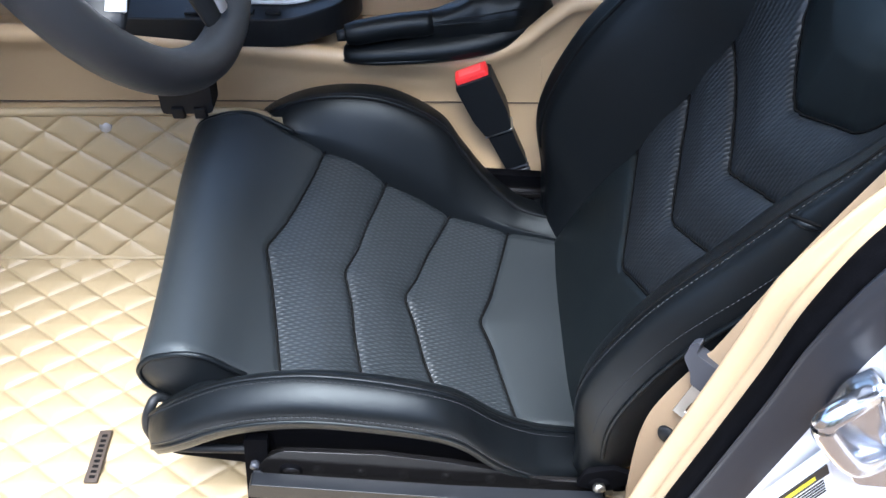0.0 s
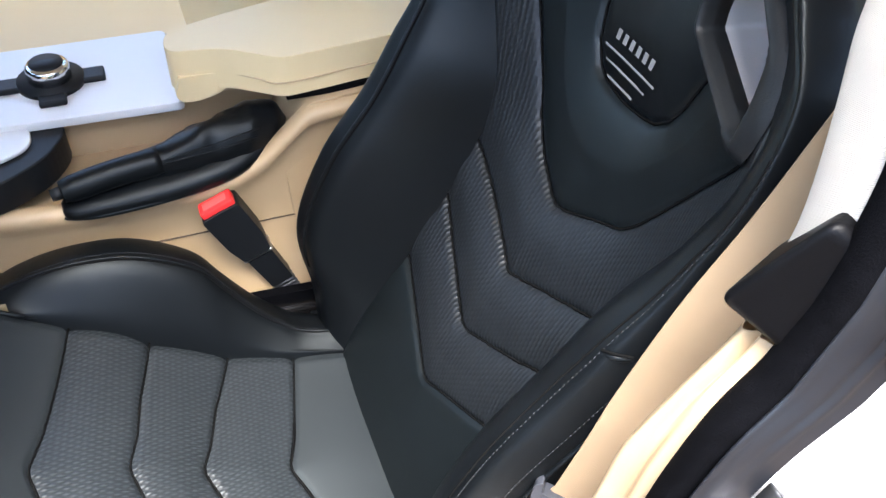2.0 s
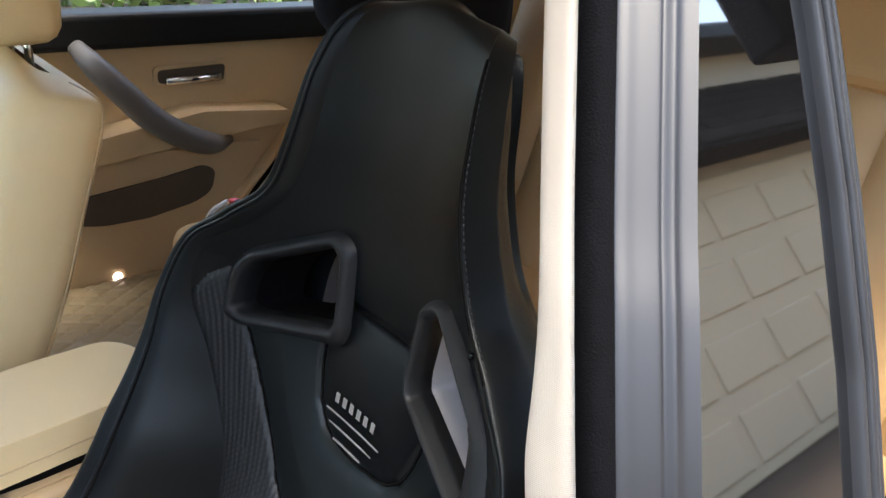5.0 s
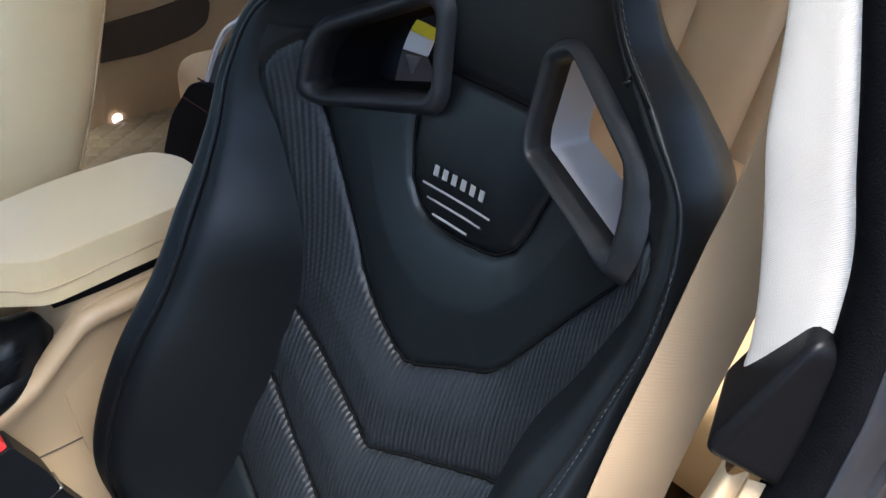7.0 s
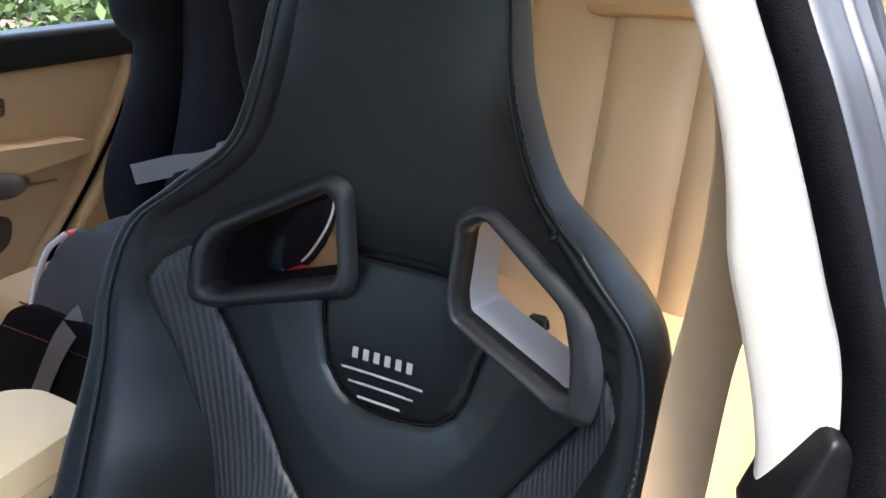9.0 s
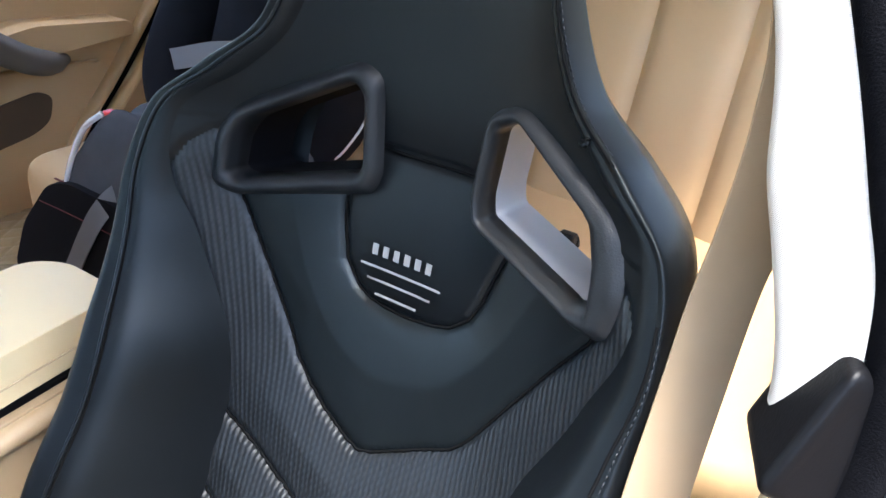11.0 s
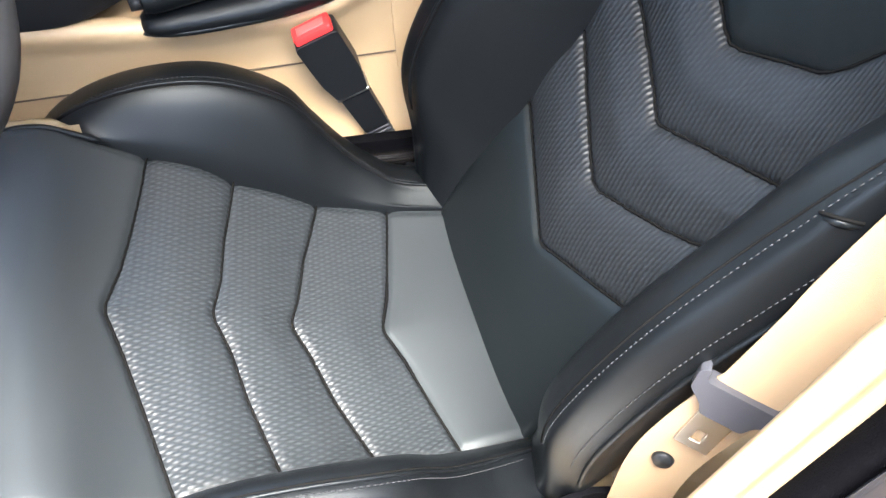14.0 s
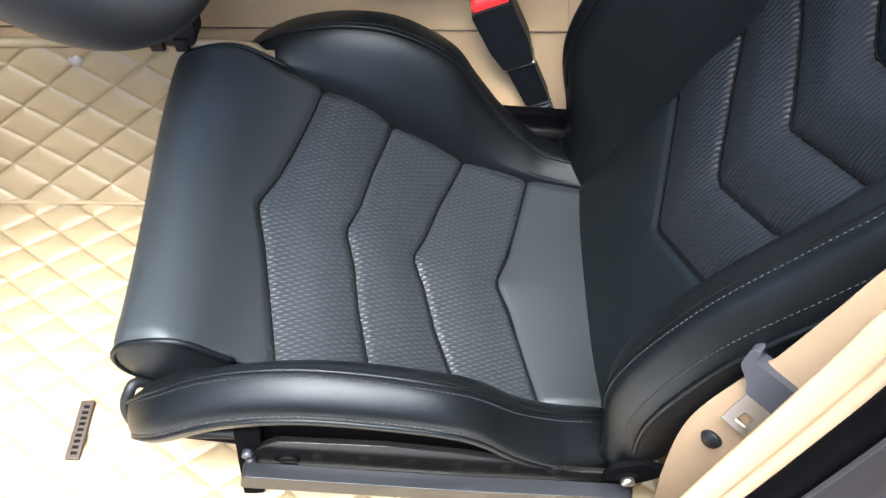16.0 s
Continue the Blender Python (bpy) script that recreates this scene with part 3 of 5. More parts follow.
dC = np.where(top_side, near_lines(xy, [C1, C2, C3, C4]), .2)
nC = normals(CC)
if nC[60, 90, 2] < 0:
    nC = -nC
liftC = seam_relief(dC)
edgeC = np.broadcast_to(CC[:, -1:, 1], CC.shape[:2]) - np.abs(CC[:, :, 1])
front = np.clip((-.16 - CC[:, :, 0]) / .03, 0, 1)
CCd = CC + nC * (liftC.reshape(CC.shape[:2]) - .004 * np.exp(-(edgeC / .006) ** 2) * (1 - front))[..., None]
cx = (CC[:-1, :-1, 0] + CC[1:, 1:, 0]) / 2
cy2 = (CC[:-1, :-1, 1] + CC[1:, 1:, 1]) / 2
pc = np.stack([cx.ravel(), cy2.ravel()], 1)


def behind(L):
    return inside(pc, list(L) + [(.9, L[-1][1]), (.9, L[0][1])])


b1, b2, b3, b4 = behind(C1), behind(C2), behind(C3), behind(C4)
sc = cx.shape
low = ((CC[:-1, :-1, 2] + CC[1:, 1:, 2]) / 2 < .47).ravel() & (pc[:, 0] < -.2)
# upward faces: the light on them is part of the leather and vinyl tone
for nm, mask, mt, lab in (("thigh_roll", ~b1, M_LEATHER_LIT, "smooth rounded thigh support"), ("chevron_panel", b1 & ~b2, M_WOVEN_SEAT_LIT, "woven black vinyl chevron"),
                          ("chevron_panel", b2 & ~b3, M_WOVEN_SEAT_LIT, "woven black vinyl chevron"), ("chevron_panel", b3 & ~b4, M_WOVEN_SEAT_LIT, "woven black vinyl chevron"),
                          ("rear_seat_panel", b4, M_LEATHER_LIT, "smooth black leather, paler for the light on it")):
    part(nm, pick(CCd, mask.reshape(sc)), mt, seat, lab)
for line in (C1, C2, C3, C4):
    seam(line, CC[:252], nC[:252], [0, 1], seat)
# ends of the thigh roll
for side in (1, -1):
    k = -1 if side > 0 else 0
    rim = CC[CC[:, 90, 0] < -.14][:, k][::5]
    mid = np.array([rim[:, 0].mean() + .02, side * .200, .535])
    rows = [rim + (mid - rim) * t + np.array([0, side * .007 * math.sin(t * math.pi / 2), 0]) for t in np.linspace(0, 1, 7)]
    part("roll_end", grid(np.array(rows)), M_LEATHER, seat)
    part("piping", tube(CC[CC[:, 90, 0] < -.15][:, k][::8], .0028, n=8, smooth=3), M_LEATHER, seat)
    W = cushion_wing(side, 8)
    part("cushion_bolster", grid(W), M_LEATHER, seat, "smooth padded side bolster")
    part("piping", tube(W[6:-4:6, 6 * 8], .0022, n=6, smooth=3), M_LEATHER, seat)
    nF = normals(W)
    nF = nF if nF[90, 30, 2] > 0 else -nF
    c = 28 if side > 0 else 30
    part("seam", tube((W[:, c] + nF[:, c] * .0003)[6:-6:3], .0011, n=6, smooth=1), M_DARKLINE, seat)
    part("welt", tube((W[:, c + 1] + nF[:, c + 1] * .0003)[6:-6:3], .0018, n=8, smooth=1), M_LEATHER, seat)
    stitches((W[:, c + 3] + nF[:, c + 3] * .0005)[10:-12], M_THREAD, seat, .0050, .0030, .00044)
    if side < 0:
        stitches(W[10:-12, 6 * 8 - 3] + np.array([0, -.0006, .0004]), M_THREAD, seat, .0050, .0030, .00044)
part("seat_pan", prism([(-.26, .44), (-.24, .48), (-.1, .47), (.05, .40), (.24, .36), (.24, .345), (.0, .365), (-.24, .42)], "y", -.204, .222, .006), M_SEAL_SHADE, seat, "black seat pan")

# ---- seat mount ----
mount = thing("seat_mount", "dark painted steel side rail bracket under the seat", "seat mount")
for side in (1, -1):
    low = 0 if side < 0 else .06
    part("side_plate", prism(rounded([(-.153, .422), (-.143, .452), (-.134, .466 - low / 2), (-.117, .480 - low), (-.02, .474 - low), (.05, .459 - low * .7), (.11, .440 - low * .6), (.15, .426 - low * .5), (.212, .420 - low * .5), (.215, .396), (.05, .407), (-.123, .419)], .005), "y", side * .230 - .003, side * .230 + .003, .0012), M_GLOSSRAIL, mount, "dark glossy steel side plate")
    if side < 0:
        # added sheet: the dark gap above the plate is only shade
        part("shade_panel", prism([(-.146, .400), (-.146, .498), (.0, .488), (.08, .455), (.125, .425), (.215, .412), (.215, .385)], "y", -.216, -.205, .002), M_SEAL_SHADE, mount, "black panel for the shade behind the side plate")
    # the far rail is near black instead of slate
    part("lower_rail", prism(rounded([(-.154, .430), (-.148, .455), (.05, .431), (.200, .420), (.204, .393), (.05, .405)], .004), "y", side * .248 - .007, side * .248 + .007, .004, 3), M_RAIL if side < 0 else M_SEAL_SHADE, mount, "dark slate steel slide rail")
    part("rail_channel", prism([(-.150, .400), (-.150, .436), (.05, .412), (.206, .400), (.206, .370), (.05, .385)], "y", side * .236 - .006, side * .236 + .006, .003), M_GLOSSRAIL, mount, "dark steel rail channel")
    part("rail_flange", prism([(-.150, .4245), (-.150, .4275), (.206, .4010), (.206, .3980)], "y", side * .2350 - .0020, side * .2350 + .0020, .0004, 1), M_GLOSSRAIL, mount, "worn steel flange edge")
    # black disc on the plate as the shade of a hole
    part("adjuster_hole", tube([(-.112, side * .2300, .445), (-.112, side * .2338, .445)], .0115, n=20, smooth=1), M_SEAL_SHADE, mount)
    part("adjuster_cap", tube([(-.112, side * .2338, .441), (-.112, side * .2344, .441)], .0095, n=20, smooth=1), M_GLOSSRAIL, mount)
    for x in (-.088, -.044, -.001, .043, .088, .132) if side < 0 else ():
        part("slide_rivet", tube([(x, side * .239, .4235 - .09 * x), (x, side * .2425, .4235 - .09 * x)], .0055, n=12, smooth=1), M_STEEL, mount, "bright steel rivet")
    if side < 0:
        part("pivot_lever", prism(rounded([(.172, .430), (.178, .456), (.205, .464), (.236, .446), (.205, .420)], .006), "y", side * .238 - .003, side * .238 + .003, .001), M_SEAL_SHADE, mount)
        part("pivot_washer", tube([(.194, side * .2405, .436), (.194, side * .2430, .436)], .0110, n=20, smooth=1), M_SEAL_SHADE, mount)
        part("pivot_bolt", tube([(.194, side * .243, .436), (.194, side * .248, .436)], .0062, n=6, smooth=1), M_STEEL, mount, "steel bolt")
    part("front_stop", prism(rounded([(-.172, .346), (-.151, .495), (-.128, .495), (-.150, .352)], .004), "y", side * .226 - .004, side * .226 + .004, .002), M_SEAL_SHADE, mount)
    part("rail_foot", prism([(.16, .3455), (.165, .395), (.20, .395), (.205, .3455)], "y", side * .236 - .008, side * .236 + .008, .002), M_BLACK, mount)
    for z in (.440, .456) if side < 0 else ():
        part("stop_bolt", tube([(-.146, side * .231, z), (-.146, side * .2375, z)], .0045, n=8, smooth=1), M_GREYPLASTIC, mount)
part("release_bar", tube([(-.205, -.185, .470), (-.232, -.196, .516), (-.241, -.208, .516), (-.249, -.212, .492), (-.2475, -.212, .466), (-.236, -.212, .453), (-.20, -.212, .450), (-.14, -.212, .449)], .0050, n=12, smooth=6), M_BLACK, mount, "black bent release bar")

# ---- floor ----
FLOOR = .335
solid("floor", box(-1.0, 1.25, -.44, 1.42, FLOOR - .05, FLOOR - .02, 0), M_BEIGE, "beige carpeted car floor", "floor", kind="structure")


def quilt(P, u, v, pitch_u, pitch_v, puff=.0048):
    """Lifts a grid into padded lozenges; u and v run along its surface in metres."""
    a, b = u / pitch_u + v / pitch_v, u / pitch_u - v / pitch_v
    k = 1 / math.sqrt(1 / pitch_u ** 2 + 1 / pitch_v ** 2)
    da = np.abs(a - np.round(a)) * k
    db = np.abs(b - np.round(b)) * k
    d = np.minimum(da, db)
    n = normals(P)
    return P + n * (puff * (1 - np.exp(-d / .007)) - .0016 * np.exp(-(d / .0017) ** 2))[..., None]


def sheet(profile, x0, x1, nx, ny, axis="x"):
    """A sheet that follows a profile of (y, z) and runs along x."""
    c = crom(profile, ny)
    s = np.r_[0, np.cumsum(np.linalg.norm(np.diff(c, axis=0), axis=1))]
    xs = np.linspace(x0, x1, nx)
    P = np.array([[(x, y, z) for y, z in c] for x in xs])
    U, V = np.meshgrid(xs, s, indexing="ij")
    return P, U, V


mat_ob = thing("floor_mat", "cream quilted leather floor mat with stitched lozenges", "floor mat")
P, U, V = sheet([(-.36, .345), (-.2, .345), (0, .345), (.10, .345), (.148, .347)], -.95, .24, 640, 80)
part("mat_base", grid(quilt(P, U + .428, V - .288, .075, .0505)), M_MAT, mat_ob, "flat quilted panel")
P, U, V = sheet([(.150, .349), (.170, .40), (.188, .48), (.205, .555)], -.95, -.17, 440, 60)
part("mat_side", grid(quilt(P, U + .404, V - .137, .079, .055)), M_MAT, mat_ob, "upright quilted panel against the tunnel")
part("mat_piping", tube([(-.95, .149, .350), (-.6, .149, .350), (-.17, .149, .350)], .004, n=8), M_MAT, mat_ob)
part("mat_edging", tube([(-.95, .207, .558), (-.6, .207, .558), (-.25, .207, .560), (-.185, .204, .548), (-.17, .197, .51), (-.168, .18, .43)], .006, n=8), M_MAT, mat_ob)
tag_ = part("name_tag", prism([(-.3630, -.1335), (-.3485, -.1330), (-.3465, -.1995), (-.3615, -.1998)], "z", .350, .3545, .0006, 1), M_TAG, mat_ob, "dark brown leather tag")
for k in range(9):
    x0, y0 = -.3578 + k * .00018, -.1395 - k * .0065
    part("embossed_bar", box(x0, x0 + .0065, y0 - .0036, y0, .3540, .3552, .0003, 1), M_GLOSSRAIL, tag_)
part("snap_button", tube([(-.401, .2030, .540), (-.401, .1985, .5410)], [.0085, .0075], n=18, smooth=1), M_SHELL, mat_ob, "small grey snap button")

# ---- centre console ----
console = thing("centre_console", "beige centre console with aluminium trim", "console")
rows = []
for x in np.linspace(-1.0, .30, 90):
    zr = float(np.interp(x, [-1.0, -.5, -.3, -.1, .05, .10, .14, .17, .20, .30], [.63, .625, .612, .590, .585, .594, .614, .642, .668, .676]))
    rows.append(crom([(.262, .33), (.292, .42), (.309, .50), (.304, zr - .045), (.293, zr - .014), (.298, zr - .002), (.310, zr), (.320, zr - .012), (.324, .560)], 6))
part("console_side", grid(np.array([[(x, y, z) for y, z in r] for x, r in zip(np.linspace(-1.0, .30, 90), rows)])), M_BEIGEPL, console)
part("console_side_rear", grid(np.array([[(x, y, z) for y, z in crom([(.262, .33), (.292, .42), (.309, .50), (.306, .60), (.303, .672)], 6)] for x in np.linspace(.29, .9, 20)])), M_BEIGEPL, console)
part("side_joint", tube([(-.8, .3075, .505), (-.2, .3075, .505), (.3, .3075, .500)], .0010, n=6), M_SHADE_JOINT, console)
# tray with the brake lever
part("console_tray", prism(rounded([(-1.0, .312), (.19, .312), (.20, .33), (.20, .43), (-1.0, .43)], .01), "z", .54, .575, .004), M_BEIGEPL, console)
part("rear_box", prism(rounded([(.165, .575), (.19, .65), (.20, .672), (.42, .69), (.44, .40), (.18, .40)], .012), "y", .306, .472, .010), M_BEIGEPL, console)
part("console_right", prism([(-.9, .40), (-.9, .66), (.20, .64), (.20, .40)], "y", .42, .58, .006), M_BEIGEPL, console)
part("trim_plate", prism(rounded([(-.9, .425), (.064, .385), (.064, .57), (-.9, .57)], .01), "z", .640, .652, .003), M_ALU, console, "brushed aluminium trim plate")
part("shifter_surround", prism(rounded([(-.42, .30), (-.16, .292), (-.10, .335), (-.075, .385), (-.09, .43), (-.42, .43)], .03), "z", .60, .640, .008), M_BLACK, console, "black shifter surround")
part("shifter_plate", prism(rounded([(-.30, .335), (-.16, .33), (-.115, .355), (-.115, .40), (-.30, .41)], .02), "z", .640, .645, .002), M_ALU, console)
for k in range(4):
    part("console_button", box(-.30 + k * .035, -.28 + k * .035, .305, .318, .640, .644, .002), M_BLACK, console)
knob = thing("control_knob", "chrome rimmed black rotary control knob", "control knob")
part("base", tube([(-.085, .475, .651), (-.085, .475, .660)], .040, n=28, smooth=1), M_BLACK, knob)
part("ring", tube([(-.085, .475, .660), (-.085, .475, .676), (-.085, .475, .680)], [.026, .026, .023], n=28, smooth=1), M_CHROME, knob, "chrome ring")
part("cap", tube([(-.085, .475, .679), (-.085, .475, .683)], [.021, .019], n=28, smooth=1), M_BLACK, knob)
for dx, dy in ((-.048, 0), (.048, 0), (0, -.042)):
    part("key", box(-.085 + dx - .016, -.085 + dx + .016, .475 + dy - .014, .475 + dy + .014, .651, .659, .003), M_BLACK, knob)
shifter = thing("gear_selector", "black gear selector with chrome trim", "gear lever")
part("stem", tube([(-.20, .375, .645), (-.205, .375, .69)], [.03, .018], n=16, smooth=1), M_BLACK, shifter)
part("grip", tube([(-.205, .375, .69), (-.215, .37, .72), (-.245, .36, .745), (-.27, .355, .75)], [.018, .022, .022, .014], n=14), M_BLACK, shifter)
part("grip_trim", tube([(-.215, .352, .72), (-.245, .341, .745)], .004, n=8, smooth=1), M_CHROME, shifter, "chrome strip")

armrest = thing("armrest_lid", "cream leather armrest lid on the console", "armrest")
lid_top = rounded([(.051, .358), (.112, .352), (.148, .328), (.174, .309), (.362, .330), (.385, .360), (.385, .430), (.358, .465), (.240, .460), (.125, .430), (.056, .405)], .045, 10)
part("lid", prism(lid_top, "z", .684, .737, .013, 5), M_CREAM, armrest)
lip = [(.060, .697), (.054, .682), (.060, .672), (.077, .670), (.104, .676), (.124, .690), (.124, .705), (.060, .705)]
part("lid_front", prism(rounded(lip, .008), "y", .352, .408, .008, 4), M_CREAM, armrest, "turned-down front lip")
part("lid_gap", box(.178, .375, .316, .455, .674, .685, .002), M_DARKLINE, armrest)
part("lid_seam", tube([(.062, .3562, .704), (.112, .3510, .704), (.146, .3285, .704), (.176, .3085, .704), (.27, .3188, .704), (.360, .3292, .704)], .0010, n=6), M_BEIGE, armrest, "stitched seam")

brake = thing("parking_brake", "black leather parking brake lever with gathered boot", "brake lever")
part("boot_base", tube([(-.100, .308, .582), (-.085, .308, .584), (-.03, .310, .588), (.04, .313, .594), (.10, .321, .603), (.145, .334, .615)], [.010, .022, .029, .032, .032, .024], n=20, flat=.62), M_LEATHER, brake, "puffed lower edge of the boot")
part("boot_rim", tube([(-.104, .298, .580), (-.06, .286, .581), (.02, .284, .587), (.09, .291, .596), (.14, .309, .609)], .0035, n=8), M_LEATHER, brake)
rows = []
for t in np.linspace(0, 1, 40):
    cxk = .168 - .178 * t
    czk = float(np.interp(t, [0, .15, .5, .8, 1], [.612, .620, .618, .620, .622]))
    hw = float(np.interp(t, [0, .06, .25, .6, .85, 1], [.012, .030, .036, .030, .020, .0175]))
    hh = float(np.interp(t, [0, .06, .25, .6, .85, 1], [.018, .040, .046, .036, .020, .0175]))
    ang = np.linspace(0, 2 * np.pi, 32, endpoint=False)
    fold = 1 + .10 * (1 - t) * np.sin(2 * ang + 5 * t + 1) * np.sin(np.pi * t) + .045 * np.sin(4 * ang - 11 * t) * np.sin(np.pi * t) ** 2
    fold -= .12 * np.sin(np.pi * t) * np.exp(-((np.sin(1.5 * ang + 3.5 * t - .6)) / .16) ** 2) * (.35 + .65 * (t < .75))
    fold += .035 * np.sin(9 * t + 3 * ang) * np.sin(23 * t - 2 * ang) * np.sin(np.pi * t)
    rows.append(np.stack([cxk + .012 * np.sin(ang) + 0 * ang, .348 - .036 * t + hw * fold * np.cos(ang), czk + hh * fold * np.sin(ang)], 1))
boot = np.array(rows)
part("boot", grid(boot, closed=True), M_LEATHER, brake, "gathered leather boot")
for j in (13, 14):
    part("boot_seam", tube(boot[8:, j] + np.array([0, -.0006, .0004]), .0009, n=6, smooth=1), M_LEATHER, brake)
part("grip", tube([(.02, .312, .625), (-.03, .306, .623), (-.075, .300, .618), (-.092, .298, .616)], [.017, .0165, .016, .013], n=16), M_LEATHER, brake, "stitched leather grip")
part("button", tube([(-.09, .298, .616), (-.104, .296, .615)], [.008, .007], n=14, smooth=1), M_BLACK, brake)

buckle = thing("seat_belt_buckle", "black seat belt buckle with red release button", "belt buckle")
ax = Vector((.070, .276, .575)) - Vector((.158, .287, .372))
ax.normalize()
bx = Vector((1, .0, 0)).cross(ax).normalized()
q = Matrix((Vector(bx).cross(ax).normalized() * -1, bx, ax)).transposed().to_4x4()
q.translation = Vector((.158, .287, .372))


def at_buckle(bm):
    bm.transform(q @ Matrix.Diagonal((1.06, 1.12, 1.0, 1)))
    return bm


part("stalk", at_buckle(prism(rounded([(-.015, .045), (.015, .045), (.017, .122), (-.017, .122)], .004), "y", -.009, .009, .003)), M_BLACK, buckle)
part("stalk_core", at_buckle(prism(rounded([(-.010, -.01), (.010, -.01), (.010, .05), (-.010, .05)], .003), "y", -.006, .006, .002)), M_BLACK, buckle)
# grey on these ribs is the light they catch, put into their colour
for k in range(7):
    part("stalk_rib", at_buckle(box(-.0145, .0145, -.0085, .0085, -.004 + k * .0072, -.0002 + k * .0072, .0012, 1)), M_GREYPLASTIC, buckle, "rib of the flexible black stalk, grey for the light on it")
part("clear_band", at_buckle(box(-.0195, .0195, -.0118, .0118, .114, .1185, .001, 1)), M_STEEL, buckle, "pale band round the neck")
part("body", at_buckle(prism(rounded([(-.018, .118), (.018, .118), (.0235, .150), (.024, .214), (-.024, .214), (-.0235, .150)], .006), "y", -.013, .013, .004, 3)), M_BLACK, buckle)
btn = part("release_button", at_buckle(box(-.021, .021, -.010, .010, .208, .2225, .003)), M_RED, buckle, "bright red button")
part("button_dish", at_buckle(box(-.015, .015, -.0055, .0055, .2215, .2232, .0006, 1)), M_RED2, btn, "paler dished face")

# ---- steering wheel ----
wheel = thing("steering_wheel", "black leather steering wheel with aluminium spoke trim", "steering wheel")
WC, tiltw = np.array([-.219, -.004, .972]), radians(20.5)
uy, uz = np.array([0, 1.0, 0]), np.array([-math.sin(tiltw), 0, math.cos(tiltw)])
un = np.array([math.cos(tiltw), 0, math.sin(tiltw)])
ringp = [WC + .187 * (math.cos(a) * uy + math.sin(a) * uz) for a in np.linspace(0, 2 * np.pi, 73)]
part("rim", tube(ringp, .0180, n=18, smooth=1, caps=False), M_WHEEL, wheel, "worn dark grey leather rim")
part("hub", tube([WC - .02 * un, WC + .03 * un], [.085, .065], n=28, smooth=1), M_BLACK, wheel)
for a in (-30, 210, 270):
    a = radians(a)
    dirv = math.cos(a) * uy + math.sin(a) * uz
    sp = part("spoke", tube([WC + .05 * dirv + .012 * un, WC + .12 * dirv + .004 * un, WC + .175 * dirv], [.030, .024, .017], n=10, flat=.35), M_BLACK, wheel)
    part("spoke_trim", tube([WC + .09 * dirv + .021 * un, WC + .165 * dirv + .013 * un], [.008, .008], n=8, smooth=1, flat=.4), M_ALU, sp, "aluminium trim")
column = solid("steering_column", tube([WC - .02 * un, WC - .25 * un], [.06, .08], n=20, smooth=1), M_BLACK, "black steering column shroud", "steering column")
part("stalk", tube([WC - .07 * un + uy * .05, WC - .06 * un + uy * .17], .007, n=8, smooth=1), M_BLACK, column)

bracket = thing("tunnel_clip", "small black plastic clip on the tunnel carpet edge", "clip")
part("body", prism(rounded([(-.322, .560), (-.318, .624), (-.25, .620), (-.256, .562)], .008), "y", .200, .232, .006, 3), M_MATT, bracket)
for x in (-.300, -.272):
    part("tooth", box(x - .008, x + .008, .196, .204, .556, .572, .002), M_MATT, bracket)

# ---- B pillar ----
lowE = crom([(.185, -.334, .36), (.198, -.334, .46), (.214, -.334, .58), (.232, -.334, .68), (.246, -.334, .76), (.254, -.335, .82), (.268, -.336, .875), (.288, -.337, .915), (.300, -.337, .955)], 8)
upE = crom([(.296, -.337, .940), (.302, -.337, .970), (.312, -.330, 1.024), (.319, -.316, 1.062), (.327, -.301, 1.10), (.339, -.282, 1.142), (.357, -.257, 1.19), (.392, -.208, 1.30), (.425, -.160, 1.41)], 8)


def pillar_sweep(path, section):
    """A cross section (rows of dx, dy) set along the edge of the pillar."""
    return grid(np.array([[(x + dx, y + dy, z) for dx, dy in section] for x, y, z in path]))


pillar = thing("pillar_trim", "beige moulded lower trim on the door pillar", "pillar trim", kind="structure")
trim_rows = []
for x, y, z in lowE[:-7]:
    k = ease((z - .80) / .10)
    a = crom([(.110, .046), (.060, .042), (.022, .037), (.000, .031), (-.011, .0245), (-.006, .0175), (.000, .0125), (-.0045, .006), (.004, -.006)], 5)
    b = crom([(.062, .026), (.022, .026), (.003, .022), (-.006, .017), (-.005, .0136), (.003, .0105), (-.002, .008), (0, .004), (.004, -.006)], 5)
    sec = a * (1 - k) + b * k
    trim_rows.append([(x + a, y + b, z) for a, b in sec])
part("lower_trim", grid(np.array(trim_rows)), M_BEIGEPL, pillar)
up_trim = crom([(.085, .036), (.030, .037), (.015, .035), (.009, .029), (.003, .015), (0, .004), (.004, -.004)], 5)
part("upper_trim", grid(np.array([[(x + a, y + b * (1 + .36 * math.exp(-((z - 1.04) / .055) ** 2)), z) for a, b in up_trim] for x, y, z in upE])), M_PILLAR, pillar, "ribbed cream upper trim")
wedge = bmesh.new()
tipw, topw, rgt, botw = Vector((.266, -.312, .938)), Vector((.292, -.333, 1.000)), Vector((.306, -.345, .992)), Vector((.289, -.346, .922))
back_off = Vector((.055, .022, 0))
fr_v = [wedge.verts.new(p) for p in (tipw, topw, rgt, botw)]
bk_v = [wedge.verts.new(p + back_off) for p in (tipw, topw, rgt, botw)]
wedge.faces.new(fr_v)
wedge.faces.new(bk_v[::-1])
for i in range(4):
    wedge.faces.new((fr_v[i], bk_v[i], bk_v[(i + 1) % 4], fr_v[(i + 1) % 4]))
bmesh.ops.recalc_face_normals(wedge, faces=wedge.faces)
